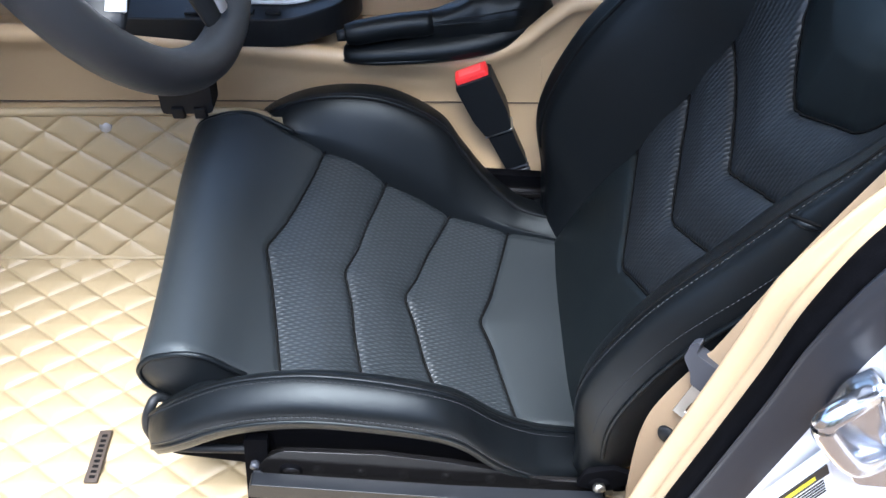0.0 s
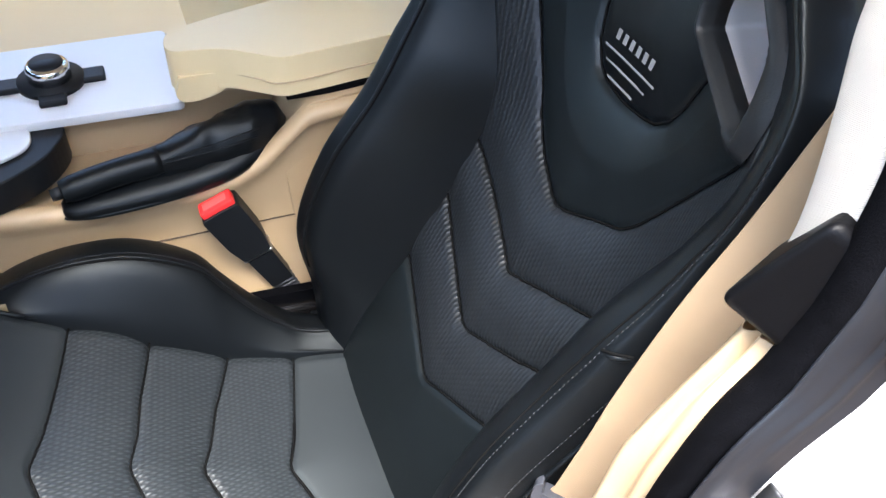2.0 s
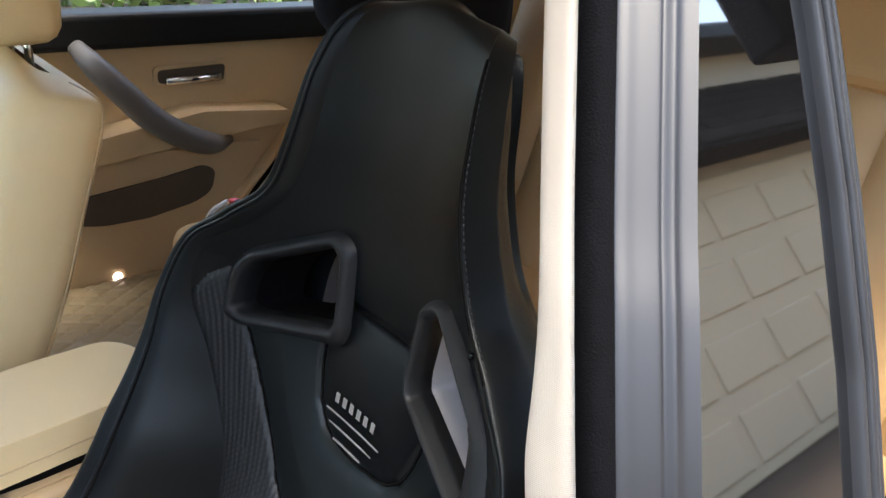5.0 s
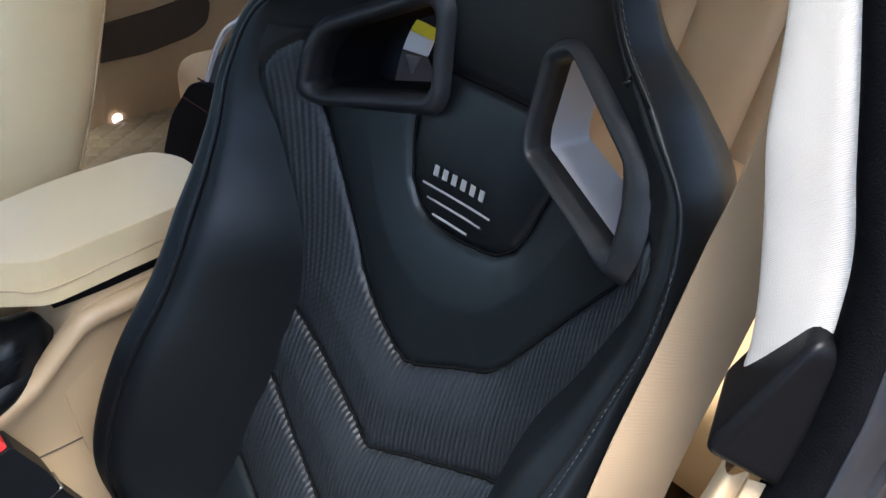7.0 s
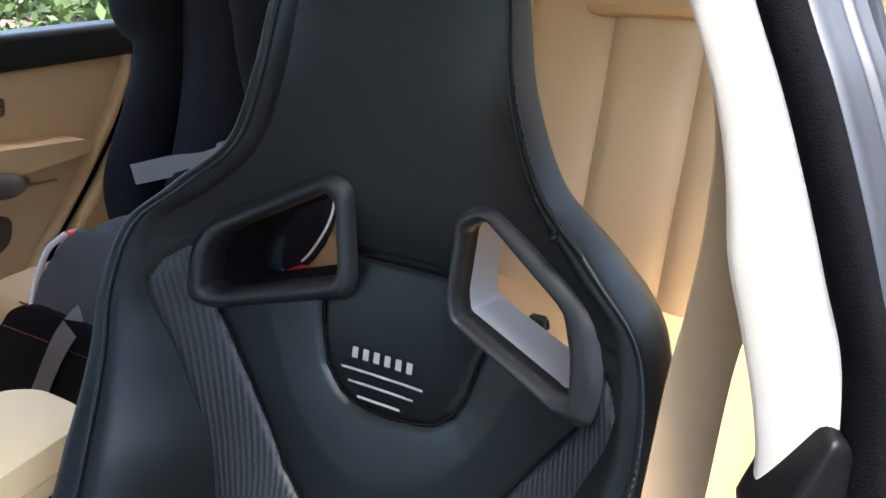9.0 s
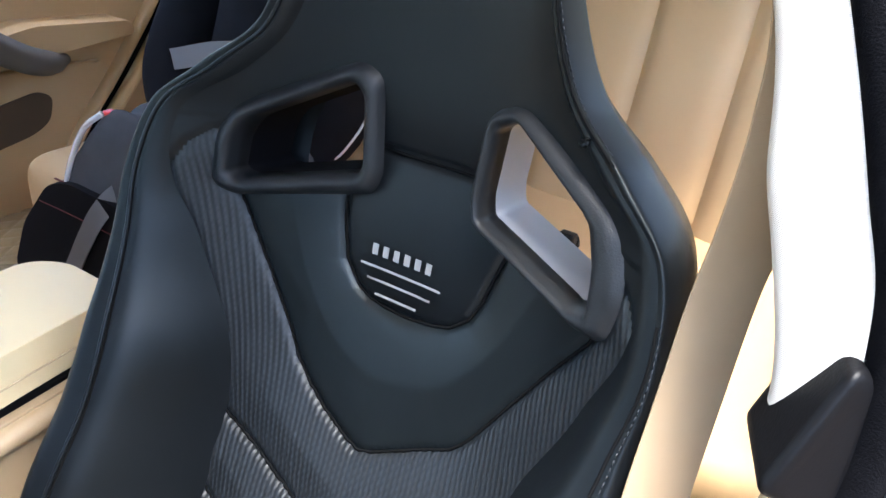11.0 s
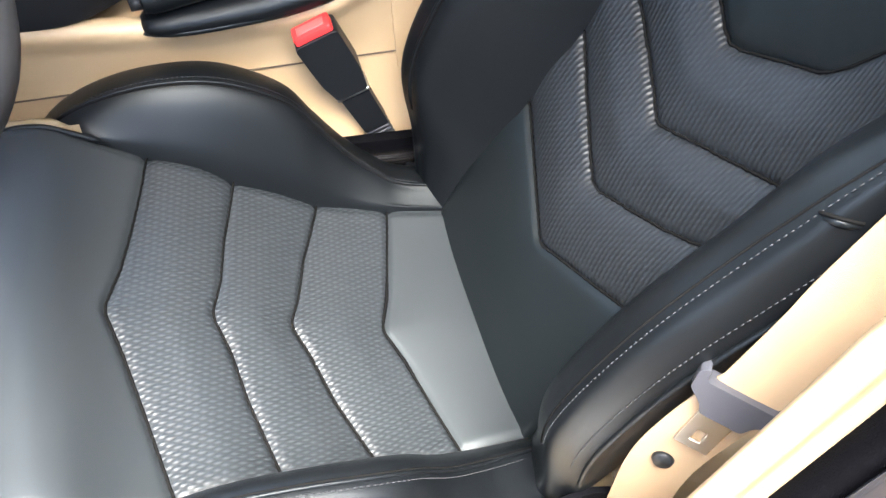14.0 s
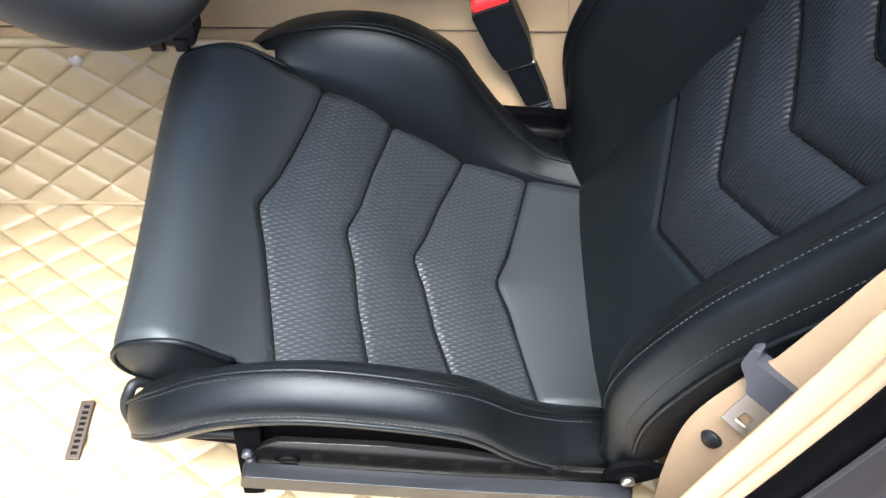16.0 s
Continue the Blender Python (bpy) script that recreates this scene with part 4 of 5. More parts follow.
bmesh.ops.bevel(wedge, geom=wedge.edges[:], offset=.007, segments=4, affect="EDGES", profile=.6)
part("belt_guide", wedge, M_GUIDE, pillar, "black wedge shaped plastic cover")
solid("door_seal", pillar_sweep(np.vstack([lowE[:-8], upE[4:]]), crom([(.012, .006), (-.002, -.001), (-.007, -.009), (-.006, -.018), (.006, -.025)], 5)), M_SEAL_SHADE, "black flocked rubber door seal", "door seal", kind="structure")
full = np.vstack([lowE[:-8], upE[8:]])
lo_sec = crom([(.008, -.022), (-.003, -.0235), (-.006, -.025), (-.005, -.0265), (-.004, -.028), (-.001, -.030), (.003, -.032), (.007, -.034), (.012, -.036), (.020, -.038)], 5)
up_sec = crom([(.008, -.0195), (.000, -.021), (.002, -.0245), (.007, -.0275), (.0115, -.0305), (.0155, -.033), (.018, -.0335), (.0205, -.0375), (.025, -.038), (.031, -.0425)], 5)
strip_rows = []
for x, y, z in full:
    k = min(max((z - .80) / .20, 0), 1)
    k = k * k * (3 - 2 * k)
    strip_rows.append([(x + a[0] * (1 - k) + b[0] * k, y + a[1] * (1 - k) + b[1] * k, z) for a, b in zip(lo_sec, up_sec)])
solid("weatherstrip", grid(np.array(strip_rows)), M_GREYSEAL, "grey ribbed rubber weatherstrip along the door opening", "weatherstrip", kind="structure")
jamb = thing("door_jamb", "white painted door pillar with gloss black upper cover", "car body", kind="structure")
part("jamb_panel", pillar_sweep(lowE, crom([(.012, -.030), (.024, -.035), (.05, -.040), (.13, -.047), (.22, -.058), (.24, -.096)], 5)), M_WHITE, jamb)
cz = np.linspace(.945, 1.42, 54)
cov_y = -.377 + .424 * (cz - .97)
cov_l = np.interp(cz, [.93, 1.04, 1.13, 1.26, 1.42], [.325, .352, .372, .392, .410])
cov_r = np.interp(cz, [.93, 1.00, 1.07, 1.16, 1.25, 1.42], [.497, .514, .525, .530, .528, .515])
part("gloss_cover", grid(np.array([[(l + (r - l) * k, y, z) for k in (0, .5, 1)] for l, r, y, z in zip(cov_l, cov_r, cov_y, cz)])), M_GLOSS, jamb, "mirror-like gloss black cover")
part("frame_strip", pillar_sweep(np.stack([cov_r, cov_y, cz], 1), crom([(-.001, .004), (.001, -.007), (.006, -.008), (.008, -.003), (.011, -.003), (.013, -.008), (.018, -.008), (.020, -.002), (.023, -.002), (.026, -.006), (.030, .000), (.031, .03)], 4)), M_GREYSEAL, jamb, "grey metal window frame")
foot = part("cover_foot", prism(rounded([(.300, .983), (.318, .988), (.37, .988), (.47, .986), (.51, .962), (.47, .925), (.405, .908), (.366, .917), (.330, .950)], .014), "y", -.390, -.379, .004, 3), M_GREYSEAL, jamb, "grey moulded rubber end cap")
part("cap_lip", prism(rounded([(.293, .986), (.302, .992), (.330, .980), (.40, .960), (.47, .915), (.405, .899), (.361, .910), (.324, .946)], .012), "y", -.386, -.377, .003, 2), M_SEAL_SHADE, foot, "dark rubber lip")
# latch cover and warning labels on the jamb
strike = part("striker_plate", prism(rounded([(.279, .818), (.333, .738), (.335, .702), (.302, .707), (.264, .772), (.266, .803)], .006), "y", -.386, -.374, .002), M_STRIKER, jamb, "chrome latch striker plate")
part("striker_loop", tube([(.276, -.386, .806), (.258, -.398, .812), (.247, -.402, .804), (.252, -.402, .790), (.276, -.400, .758), (.292, -.394, .746), (.308, -.386, .742)], .0065, n=12), M_STRIKER, strike, "chrome latch loop")
part("striker_ridge", tube([(.281, -.387, .812), (.298, -.390, .775), (.318, -.387, .735)], .004, n=8), M_STRIKER, strike)
for x, z in ((.305, .768), (.296, .737)):
    sc_ = part("screw", tube([(x, -.384, z), (x, -.391, z)], [.0105, .0095], n=20, smooth=1), M_STRIKER, strike, "round screw head")
    part("screw_recess", tube([(x, -.3905, z), (x, -.3913, z)], .0042, n=6, smooth=1), M_GREYPLASTIC, sc_)
M_LABELBLK, M_LABELYEL, M_LABELWHT = material("label_black", (.015, .015, .015), .4), material("label_yellow", (.65, .55, .03), .4), material("label_white", (.75, .75, .75), .4)
sticker = thing("warning_label", "black and yellow printed warning label on the pillar", "label")


def on_jamb(u0, u1, v0, v1, lift):
    """A thin slip on the jamb, in the label's own leaning axes."""
    o, du, dv = Vector((.276, .733)), Vector((.42, -.91)).normalized(), Vector((-.36, -.93)).normalized()
    c = [o + du * u + dv * v for u, v in ((u0, v0), (u1, v0), (u1, v1), (u0, v1))]
    return prism([tuple(p) for p in c], "y", -.3852 - lift, -.376, .0)


part("label_ground", on_jamb(0, .034, -.002, .062, 0), M_LABELWHT, sticker)
part("label_band", on_jamb(.001, .013, 0, .058, .0006), M_LABELBLK, sticker)
part("label_stripe", on_jamb(.005, .0095, .012, .050, .0010), M_LABELYEL, sticker, "yellow printed line")
for k in range(5):
    part("text_bar", on_jamb(.016 + k * .0035, .0175 + k * .0035, .006, .040 - .006 * (k % 3), .0006), M_LABELBLK, sticker)
sign = thing("airbag_label", "black pictogram label on the pillar", "label")
part("label_ground", prism(rounded([(.277, .840), (.284, .857), (.352, .767), (.345, .751)], .003), "y", -.3858, -.376, 0), M_LABELBLK, sign)
for k in range(3):
    t0, t1 = .06 + k * .31, .30 + k * .31
    mid_ = lambda t, s_: (.2775 + .0680 * t + .007 * s_, .8405 - .0895 * t + .0165 * s_)
    part("pictogram", prism(rounded([mid_(t0, .2), mid_(t0, .8), mid_(t1, .8), mid_(t1, .2)], .003), "y", -.3864, -.3850, 0), M_LABELWHT, sign)
    part("pictogram_core", prism(rounded([mid_(t0 + .05, .35), mid_(t0 + .05, .65), mid_(t1 - .06, .65), mid_(t1 - .06, .35)], .002), "y", -.3868, -.3860, 0), M_LABELBLK, sign)

belt = thing("seat_belt", "beige webbing seat belt hanging from the door pillar", "seat belt")
WD = np.array([.74, -.64, -.17])
WD /= np.linalg.norm(WD)


def strap(line, width, mat, parent, name, thick=.0013):
    c = crom(line, 12)
    k = np.array([-1, -.98, -.9, -.5, 0, .5, .9, .98, 1])
    face = np.cross(np.gradient(c, axis=0), WD)
    face /= np.linalg.norm(face, axis=1)[:, None]
    top = np.array([c + WD * width / 2 * t + face * .001 * t * t for t in k])
    rows = np.concatenate([top + face * thick / 2, (top - face * thick / 2)[::-1]])
    v, f = grid(np.transpose(rows, (1, 0, 2)), closed=True)
    return part(name, (v, f), mat, parent)


strap([(.245, -.262, .36), (.236, -.260, .46), (.237, -.259, .559), (.262, -.264, .645), (.268, -.266, .662)], .046, M_WEB, belt, "lower_webbing")
strap([(.266, -.267, .655), (.2885, -.264, .716), (.3065, -.2595, .759), (.3400, -.2555, .835), (.3725, -.254, .897), (.395, -.2545, .955), (.4035, -.259, 1.0), (.409, -.262, 1.06), (.416, -.256, 1.12), (.430, -.22, 1.25)], .047, M_WEB, belt, "webbing")
LC = np.array([.263, -.260, .655])
ub = np.array([.29, .06, .95])
ub /= np.linalg.norm(ub)
nf = np.cross(ub, WD)
nf /= np.linalg.norm(nf)
if nf[1] > 0:
    nf = -nf
LM = Matrix(((WD[0], nf[0], ub[0], LC[0]), (WD[1], nf[1], ub[1], LC[1]), (WD[2], nf[2], ub[2], LC[2]), (0, 0, 0, 1)))


def at_latch(bm):
    bm.transform(LM)
    return bm


tongue = part("tongue_cover", at_latch(prism(rounded([(-.032, .008), (-.030, -.008), (-.018, -.018), (-.014, -.026), (.016, -.026), (.020, -.016), (.032, -.008), (.033, .008), (.028, .015), (.027, .002), (-.024, .002), (-.026, .013)], .003), "y", -.004, .010, .003, 2)), M_GREYPLASTIC, belt, "slate plastic tongue cover")
part("tongue", at_latch(prism(rounded([(-.012, -.024), (.013, -.024), (.013, -.058), (.010, -.062), (.004, -.062), (.004, -.046), (-.004, -.046), (-.004, -.062), (-.010, -.062), (-.012, -.058)], .002), "y", .001, .0035, .0006, 1)), M_STEEL, tongue, "steel tongue")
part("tongue_tip", at_latch(box(-.012, .013, .001, .0035, -.066, -.058, .0006, 1)), M_STEEL, tongue)
part("stop_button", tube([np.array([.2355, -.2585, .559]) + nf * .001, np.array([.2355, -.2585, .559]) + nf * .004], [.0085, .007], n=18, smooth=1), M_BLACK, belt, "black round stop button")

# ---- passenger seat ----
pseat = thing("passenger_seat", "cream leather passenger seat", "car seat")
rows = []
for x, z, w, th in ((.15, .42, .22, .15), (.215, .55, .25, .18), (.285, .72, .255, .19), (.335, .86, .25, .18), (.370, .95, .248, .165), (.390, .995, .240, .14), (.398, 1.012, .215, .10), (.400, 1.018, .12, .05)):
    ang = np.linspace(0, 2 * np.pi, 32, endpoint=False)
    ca, sa = np.cos(ang), np.sin(ang)
    rows.append(np.stack([x + th * .5 * np.sign(sa) * np.abs(sa) ** .6, .86 + w * np.sign(ca) * np.abs(ca) ** .5, z + 0 * ang - .02 * np.sign(sa) * np.abs(sa)], 1))
part("backrest", grid(crom(np.array(rows).reshape(len(rows), -1), 6).reshape(-1, 32, 3), closed=True), M_CREAM, pseat)
bk = crom(np.array(rows).reshape(len(rows), -1), 6).reshape(-1, 32, 3)
for j in (13, 29):
    part("backrest_seam", tube(bk[4:-2:2, j], .0022, n=6, smooth=2), M_BEIGE, pseat, "sewn edge seam")
part("cushion", box(-.25, .25, .62, 1.10, .40, .53, .05, 4), M_CREAM, pseat)
hr = part("headrest", box(.325, .445, .765, .985, 1.045, 1.22, .045, 4), M_CREAM, pseat)
for y in (.822, .928):
    part("headrest_post", tube([(.400, y, .98), (.400, y, 1.08)], .006, n=10, smooth=1), M_CHROME, hr, "chrome post")

# ---- rear bench ----
bench = thing("rear_bench", "beige leather rear bench with upright pleats", "bench seat")
for k in range(9):
    y0 = -.33 + k * .165
    z = crom([(1.22, .50), (1.27, .62), (1.33, .80), (1.38, .97), (1.42, 1.10), (1.45, 1.14)], 6)
    u = np.linspace(0, 1, 17)
    P = np.array([[(x - .020 * (1 - abs(2 * t - 1) ** 4), y0 + .165 * t, zz) for t in u] for x, zz in z])
    part("back_pleat", grid(P), M_TAN, bench)
part("cushion", box(.70, 1.30, -.33, 1.13, .40, .585, .06, 6), M_TAN, bench)
part("headrest", box(1.36, 1.47, -.04, .22, 1.06, 1.22, .04, 4), M_TAN, bench)
part("parcel_shelf", box(1.44, 1.9, -.36, 1.2, 1.08, 1.12, .01), M_BEIGE, bench)

rear_mat = thing("floor_mat", "cream quilted leather mat in the rear footwell", "floor mat")
P, U, V = sheet([(-.34, .346), (-.1, .346), (.1, .346), (.25, .346)], .27, .84, 240, 60)
part("mat_base", grid(quilt(P, U, V, .075, .0505)), M_MAT, rear_mat)
P, U, V = sheet([(.55, .346), (.8, .346), (1.1, .346), (1.37, .346)], .10, .84, 300, 60)
part("mat_base", grid(quilt(P, U, V, .075, .0505)), M_MAT, rear_mat)

# ---- child seat on the rear bench ----
child = thing("child_seat", "black and charcoal padded child seat with grey straps", "child seat")
part("base", prism(rounded([(.47, .36), (.47, .598), (.88, .612), (.945, .592), (1.05, .485), (1.11, .38), (1.10, .352)], .03, 6), "x", .655, .80, .025, 5), M_FABRIC, child, "black fabric base")
for z in (.545, .598):
    part("red_stitching", tube([(.656 + (z - .545) * .15, y, z + .006 * math.sin((y - .6) * 6)) for y in np.linspace(.50, .93 if z > .57 else .98, 8)], .0018, n=6), M_REDTHREAD, child, "dark red stitched line")
# padded hump of the seat front
u, v = np.meshgrid(np.linspace(0, 1, 36), np.linspace(0, 1, 40), indexing="ij")
hx = .68 + .30 * u
arch = 1 - .5 * np.clip(1 - u / .16, 0, 1) ** 2 - .25 * np.clip((u - .5) / .5, 0, 1)
hy = .60 + .345 * v - .075 * v * arch
hz = .585 + .155 * arch * (1 - np.abs(2 * v - 1) ** 6) ** .5
fold = np.exp(-((u * .9 + .25 * v - .42) / .05) ** 2) + .7 * np.exp(-((u - .12 - .12 * v) / .04) ** 2)
hz = hz - .012 * fold + .006 * np.sin(9 * v + 5 * u)
part("seat_hump", grid(np.stack([hx, hy, hz], 2)), M_GREYFAB, child, "creased charcoal padding")
part("hump_front", grid(np.stack([np.linspace(.662, .68, 6)[:, None] + 0 * v[:1], np.repeat(hy[:1], 6, 0), .59 + (hz[:1] - .59) * np.linspace(0, 1, 6)[:, None]], 2)), M_GREYFAB, child)
part("white_piping", tube([(.668, .905, .597), (.676, .893, .64), (.688, .860, .705), (.705, .828, .735)], .0055, n=8), M_WHITE, child, "white edge piping")
part("red_tab", box(.712, .730, .820, .838, .726, .737, .004), M_RED, child, "red tab")
part("back_pad", tube([(.98, .84, .60), (1.10, .84, .72), (1.17, .83, .90), (1.20, .83, 1.08), (1.22, .83, 1.22)], [.10, .13, .14, .14, .11], n=20, flat=1.0), M_FABRIC, child)
for y0, s_ in ((1.00, 1), (.68, -1)):
    part("side_wing", tube([(.98, y0, .60), (1.04, y0 + .05 * s_, .70), (1.08, y0 + .02 * s_, .84), (1.09, y0 - .02 * s_, .98), (1.10, y0, 1.06), (1.13, y0, 1.18)], [.05, .075, .07, .065, .095, .08], n=18), M_FABRIC, child, "padded black side wing")
def ribbon(line, across, width, thick=.002):
    """A flat band along a line, its width along one direction."""
    c = crom(line, 8)
    w = np.asarray(across, float) / np.linalg.norm(across)
    n = np.cross(np.gradient(c, axis=0), w)
    n /= np.linalg.norm(n, axis=1)[:, None]
    top = [c + w * width * k / 2 + n * thick / 2 for k in (-1, -.96, -.5, 0, .5, .96, 1)]
    low = [c + w * width * k / 2 - n * thick / 2 for k in (1, .96, .5, 0, -.5, -.96, -1)]
    return grid(np.transpose(np.array(top + low), (1, 0, 2)), closed=True)


part("harness_strap", ribbon([(.649, .945, .385), (.649, .90, .44), (.649, .85, .51), (.650, .80, .575), (.668, .77, .615), (.70, .755, .63)], (0, .75, .66), .036), M_GREYWEB, child, "grey webbing strap")
part("shoulder_strap", ribbon([(1.06, 1.06, .715), (1.005, 1.035, .728), (.985, .98, .745), (.985, .88, .775), (.99, .79, .795), (1.01, .70, .835), (1.04, .62, .86)], (0, .15, 1), .042), M_GREYWEB, child, "grey belt pulled across the wing")
part("strap_guide", box(.99, 1.05, .70, .77, .80, .835, .01, 3), M_GREYWEB, child)
part("lap_pad", tube([(1.0, .665, .590), (.995, .59, .612), (1.0, .51, .620)], [.012, .024, .014], n=14, flat=.6), M_RED, child, "red padded flap")
part("white_cord", tube([(1.0, .60, .634), (1.0, .582, .638), (1.0, .555, .667), (1.0, .523, .712), (1.0, .505, .752), (1.0, .500, .79)], .0026, n=8), M_WHITE, child, "white edge cord")
part("warning_sticker", prism([(0.6320, 0.7440), (0.5520, 0.7420), (0.5680, 0.7070), (0.6550, 0.6990)], "x", .905, .909, .0006, 1), M_LABELWHT, child, "white warning sticker")
part("sticker_band", prism([(0.6190, 0.7650), (0.5430, 0.7620), (0.5520, 0.7400), (0.6320, 0.7430)], "x", .9025, .9045, 0), M_LABELYEL, child, "yellow sticker band")
part("label_sleeve", prism([(0.6560, 0.6870), (0.5900, 0.6980), (0.6120, 0.6600), (0.6680, 0.6550)], "x", .907, .915, .002, 2), M_GREYWEB, child, "pale grey label sleeve")
part("white_clip", box(.99, 1.006, .609, .648, .628, .662, .008, 3), M_WHITE, child)
part("buckle_strap", ribbon([(.995, .672, .595), (.990, .664, .65), (.995, .657, .715), (1.02, .645, .76)], (0, 1, .2), .030), M_GREYWEB, child, "grey webbing strap")
part("label_flap", ribbon([(1.0, .636, .665), (.998, .610, .725), (1.01, .565, .775)], (0, 1, -.4), .022), M_GREYWEB, child)

for y, x, z in ((.147, 1.105, .565), (-.125, 1.195, .59)):
    rb = thing("rear_belt_buckle", "small black belt buckle in the rear bench gap", "belt buckle", "rear belt buckles")
    part("body", tube([(x + .02, y, z - .03), (x - .02, y - .006, z + .012), (x - .045, y - .012, z + .04)], [.012, .016, .017], n=12, flat=.6, smooth=3), M_BLACK, rb)
    part("tongue", box(x - .062, x - .042, y - .026, y + .002, z + .030, z + .052, .004), M_BLACK, rb)

# ---- car sides ----
door = thing("rear_door_panel", "beige rear door panel with grey pull handle", "door panel", kind="structure")
part("panel", box(.50, 1.42, 1.380, 1.43, .28, .95, .01), M_BEIGE, door)
part("window_ledge", box(.30, 1.6, 1.345, 1.44, .912, .99, .015, 3), M_BLACK, door, "black window ledge")
part("arm_ledge", prism(rounded([(.56, .690), (.57, .722), (.88, .768), (1.11, .748), (1.115, .716), (.88, .700), (.62, .668)], .016), "y", 1.295, 1.385, .014, 3), M_BEIGE, door, "padded beige arm ledge")
part("upper_fold", tube([(.56, 1.377, .655), (.80, 1.374, .662), (1.06, 1.377, .648)], .008, n=8, flat=.5), M_BEIGE, door)
part("pull_handle", tube([(.618, 1.34, .925), (.637, 1.29, .893), (.685, 1.275, .837), (.745, 1.272, .772), (.824, 1.275, .718), (.89, 1.285, .692), (.955, 1.33, .680)], [.018, .026, .030, .031, .030, .026, .012], n=14), M_HANDLE, door, "grey pull handle")
part("latch_bowl", prism(rounded([(.793, .815), (.793, .862), (.982, .868), (.976, .808)], .015), "y", 1.374, 1.384, .004), M_BEIGE, door)
# flat brown sheet painted as the shade behind the latch
part("latch_shade", prism(rounded([(.803, .822), (.803, .853), (.972, .858), (.966, .816)], .012), "y", 1.3715, 1.3755, .001), M_SHADE_JOINT, door)
part("latch_lever", tube([(.818, 1.365, .828), (.955, 1.365, .829)], .010, n=10, smooth=1), M_CHROME, door, "chrome door handle")
# no hollow here: a brown sheet carries the pocket's shade
part("pocket", prism(rounded([(.560, .510), (.565, .566), (.796, .590), (.904, .607), (.938, .590), (.925, .535), (.880, .512), (.760, .492), (.65, .492)], .022), "y", 1.374, 1.3815, .003), M_SHADE_JOINT, door, "flat brown sheet for the shade in the map pocket")
part("courtesy_lamp", tube([(.670, 1.382, .351), (.670, 1.373, .351)], [.013, .009], n=16, smooth=1), M_LAMPLENS, door, "small lit door lamp lens")
GAP = [(1.345, 1.373, .97), (1.331, 1.373, .921), (1.310, 1.373, .856), (1.255, 1.373, .765), (1.195, 1.373, .69), (1.117, 1.373, .599), (1.039, 1.373, .515), (.98, 1.373, .44)]
part("door_gap", tube(GAP, .008, n=8), M_DARKLINE, door, "dark gap behind the door")
part("door_edge_trim", tube([(x - .032, y, z) for x, y, z in GAP], .022, n=12, flat=.6), M_BEIGE, door)
part("side_edge_trim", tube([(x + .036, y, z) for x, y, z in GAP], .026, n=12, flat=.6), M_CREAM, door)
# the open front door and the garden side behind it
fdoor = thing("open_front_door", "open front door with beige inner panel and dark window frame", "car door")
part("shell", prism(rounded([(0, .30), (0, 1.00), (1.10, 1.02), (1.12, .40), (1.02, .30)], .04), "y", -.09, -.02, .012), M_WHITE, fdoor, "white painted outer shell")
part("inner_panel", prism(rounded([(.04, .34), (.04, .93), (1.06, .95), (1.08, .42), (1.0, .34)], .04), "y", -.022, .02, .010), M_BEIGE, fdoor)
part("window_ledge", prism(rounded([(.02, .945), (.02, .99), (1.08, 1.01), (1.08, .965)], .01), "y", -.08, .03, .008), M_BLACK, fdoor, "black window ledge")
part("window_frame", tube([(.05, -.05, 1.0), (.38, -.04, 1.30), (.62, -.03, 1.42), (.95, -.03, 1.44), (1.04, -.04, 1.36), (1.08, -.05, 1.02)], .018, n=8), M_MATT, fdoor, "black window frame")
part("arm_ledge", prism(rounded([(.20, .66), (.20, .73), (.95, .76), (.95, .68)], .02), "y", .01, .075, .015), M_BEIGE, fdoor)
fdoor.matrix_world = Matrix.Translation((-.74, -.47, 0)) @ Matrix.Rotation(radians(-66), 4, "Z")
solid("wall_far_front", box(-1.1, .49, 1.38, 1.44, .28, .95, .01), M_BEIGE, "beige front door panel", "door panel", kind="structure")
solid("far_pillar", box(.42, .54, 1.34, 1.46, .93, 1.45, .02), M_BLACK, "dark door pillar", "pillar", kind="structure")
near_door = solid("near_rear_door", prism([(.42, .28), (.42, .915), (.56, .925), (1.30, .965), (1.56, .99), (1.56, .28)], "y", -.405, -.355, .008), M_BEIGE, "beige inner face of the closed rear door", "door panel", kind="structure")
part("outer_skin", prism([(.42, .28), (.42, .912), (.56, .922), (1.30, .962), (1.56, .987), (1.56, .28)], "y", -.4115, -.4055, .002), M_WHITE, near_door, "white painted outer skin")
part("window_ledge", prism([(.42, .9165), (.42, .934), (.56, .944), (1.30, .984), (1.56, 1.008), (1.56, .9915), (1.30, .9665), (.56, .9265)], "y", -.409, -.353, .003), M_BLACK, near_door, "black window ledge")
# unseen strip below the roof edge, added to keep light off the bench
solid("bench_light_blocker", box(.62, 1.75, -.345, -.315, 1.27, 1.44, .006), M_FABRIC, "unseen dark strip added to block light on the rear bench", "trim", kind="structure")
solid("rear_wall", box(1.50, 1.56, -.45, 1.44, .28, 1.08, .01), M_BEIGE, "beige panel behind the rear bench", "wall", kind="structure")
solid("rear_side_far", box(1.40, 1.6, 1.36, 1.44, .28, 1.5, .02), M_BEIGE, "beige rear side trim", "trim", kind="structure")
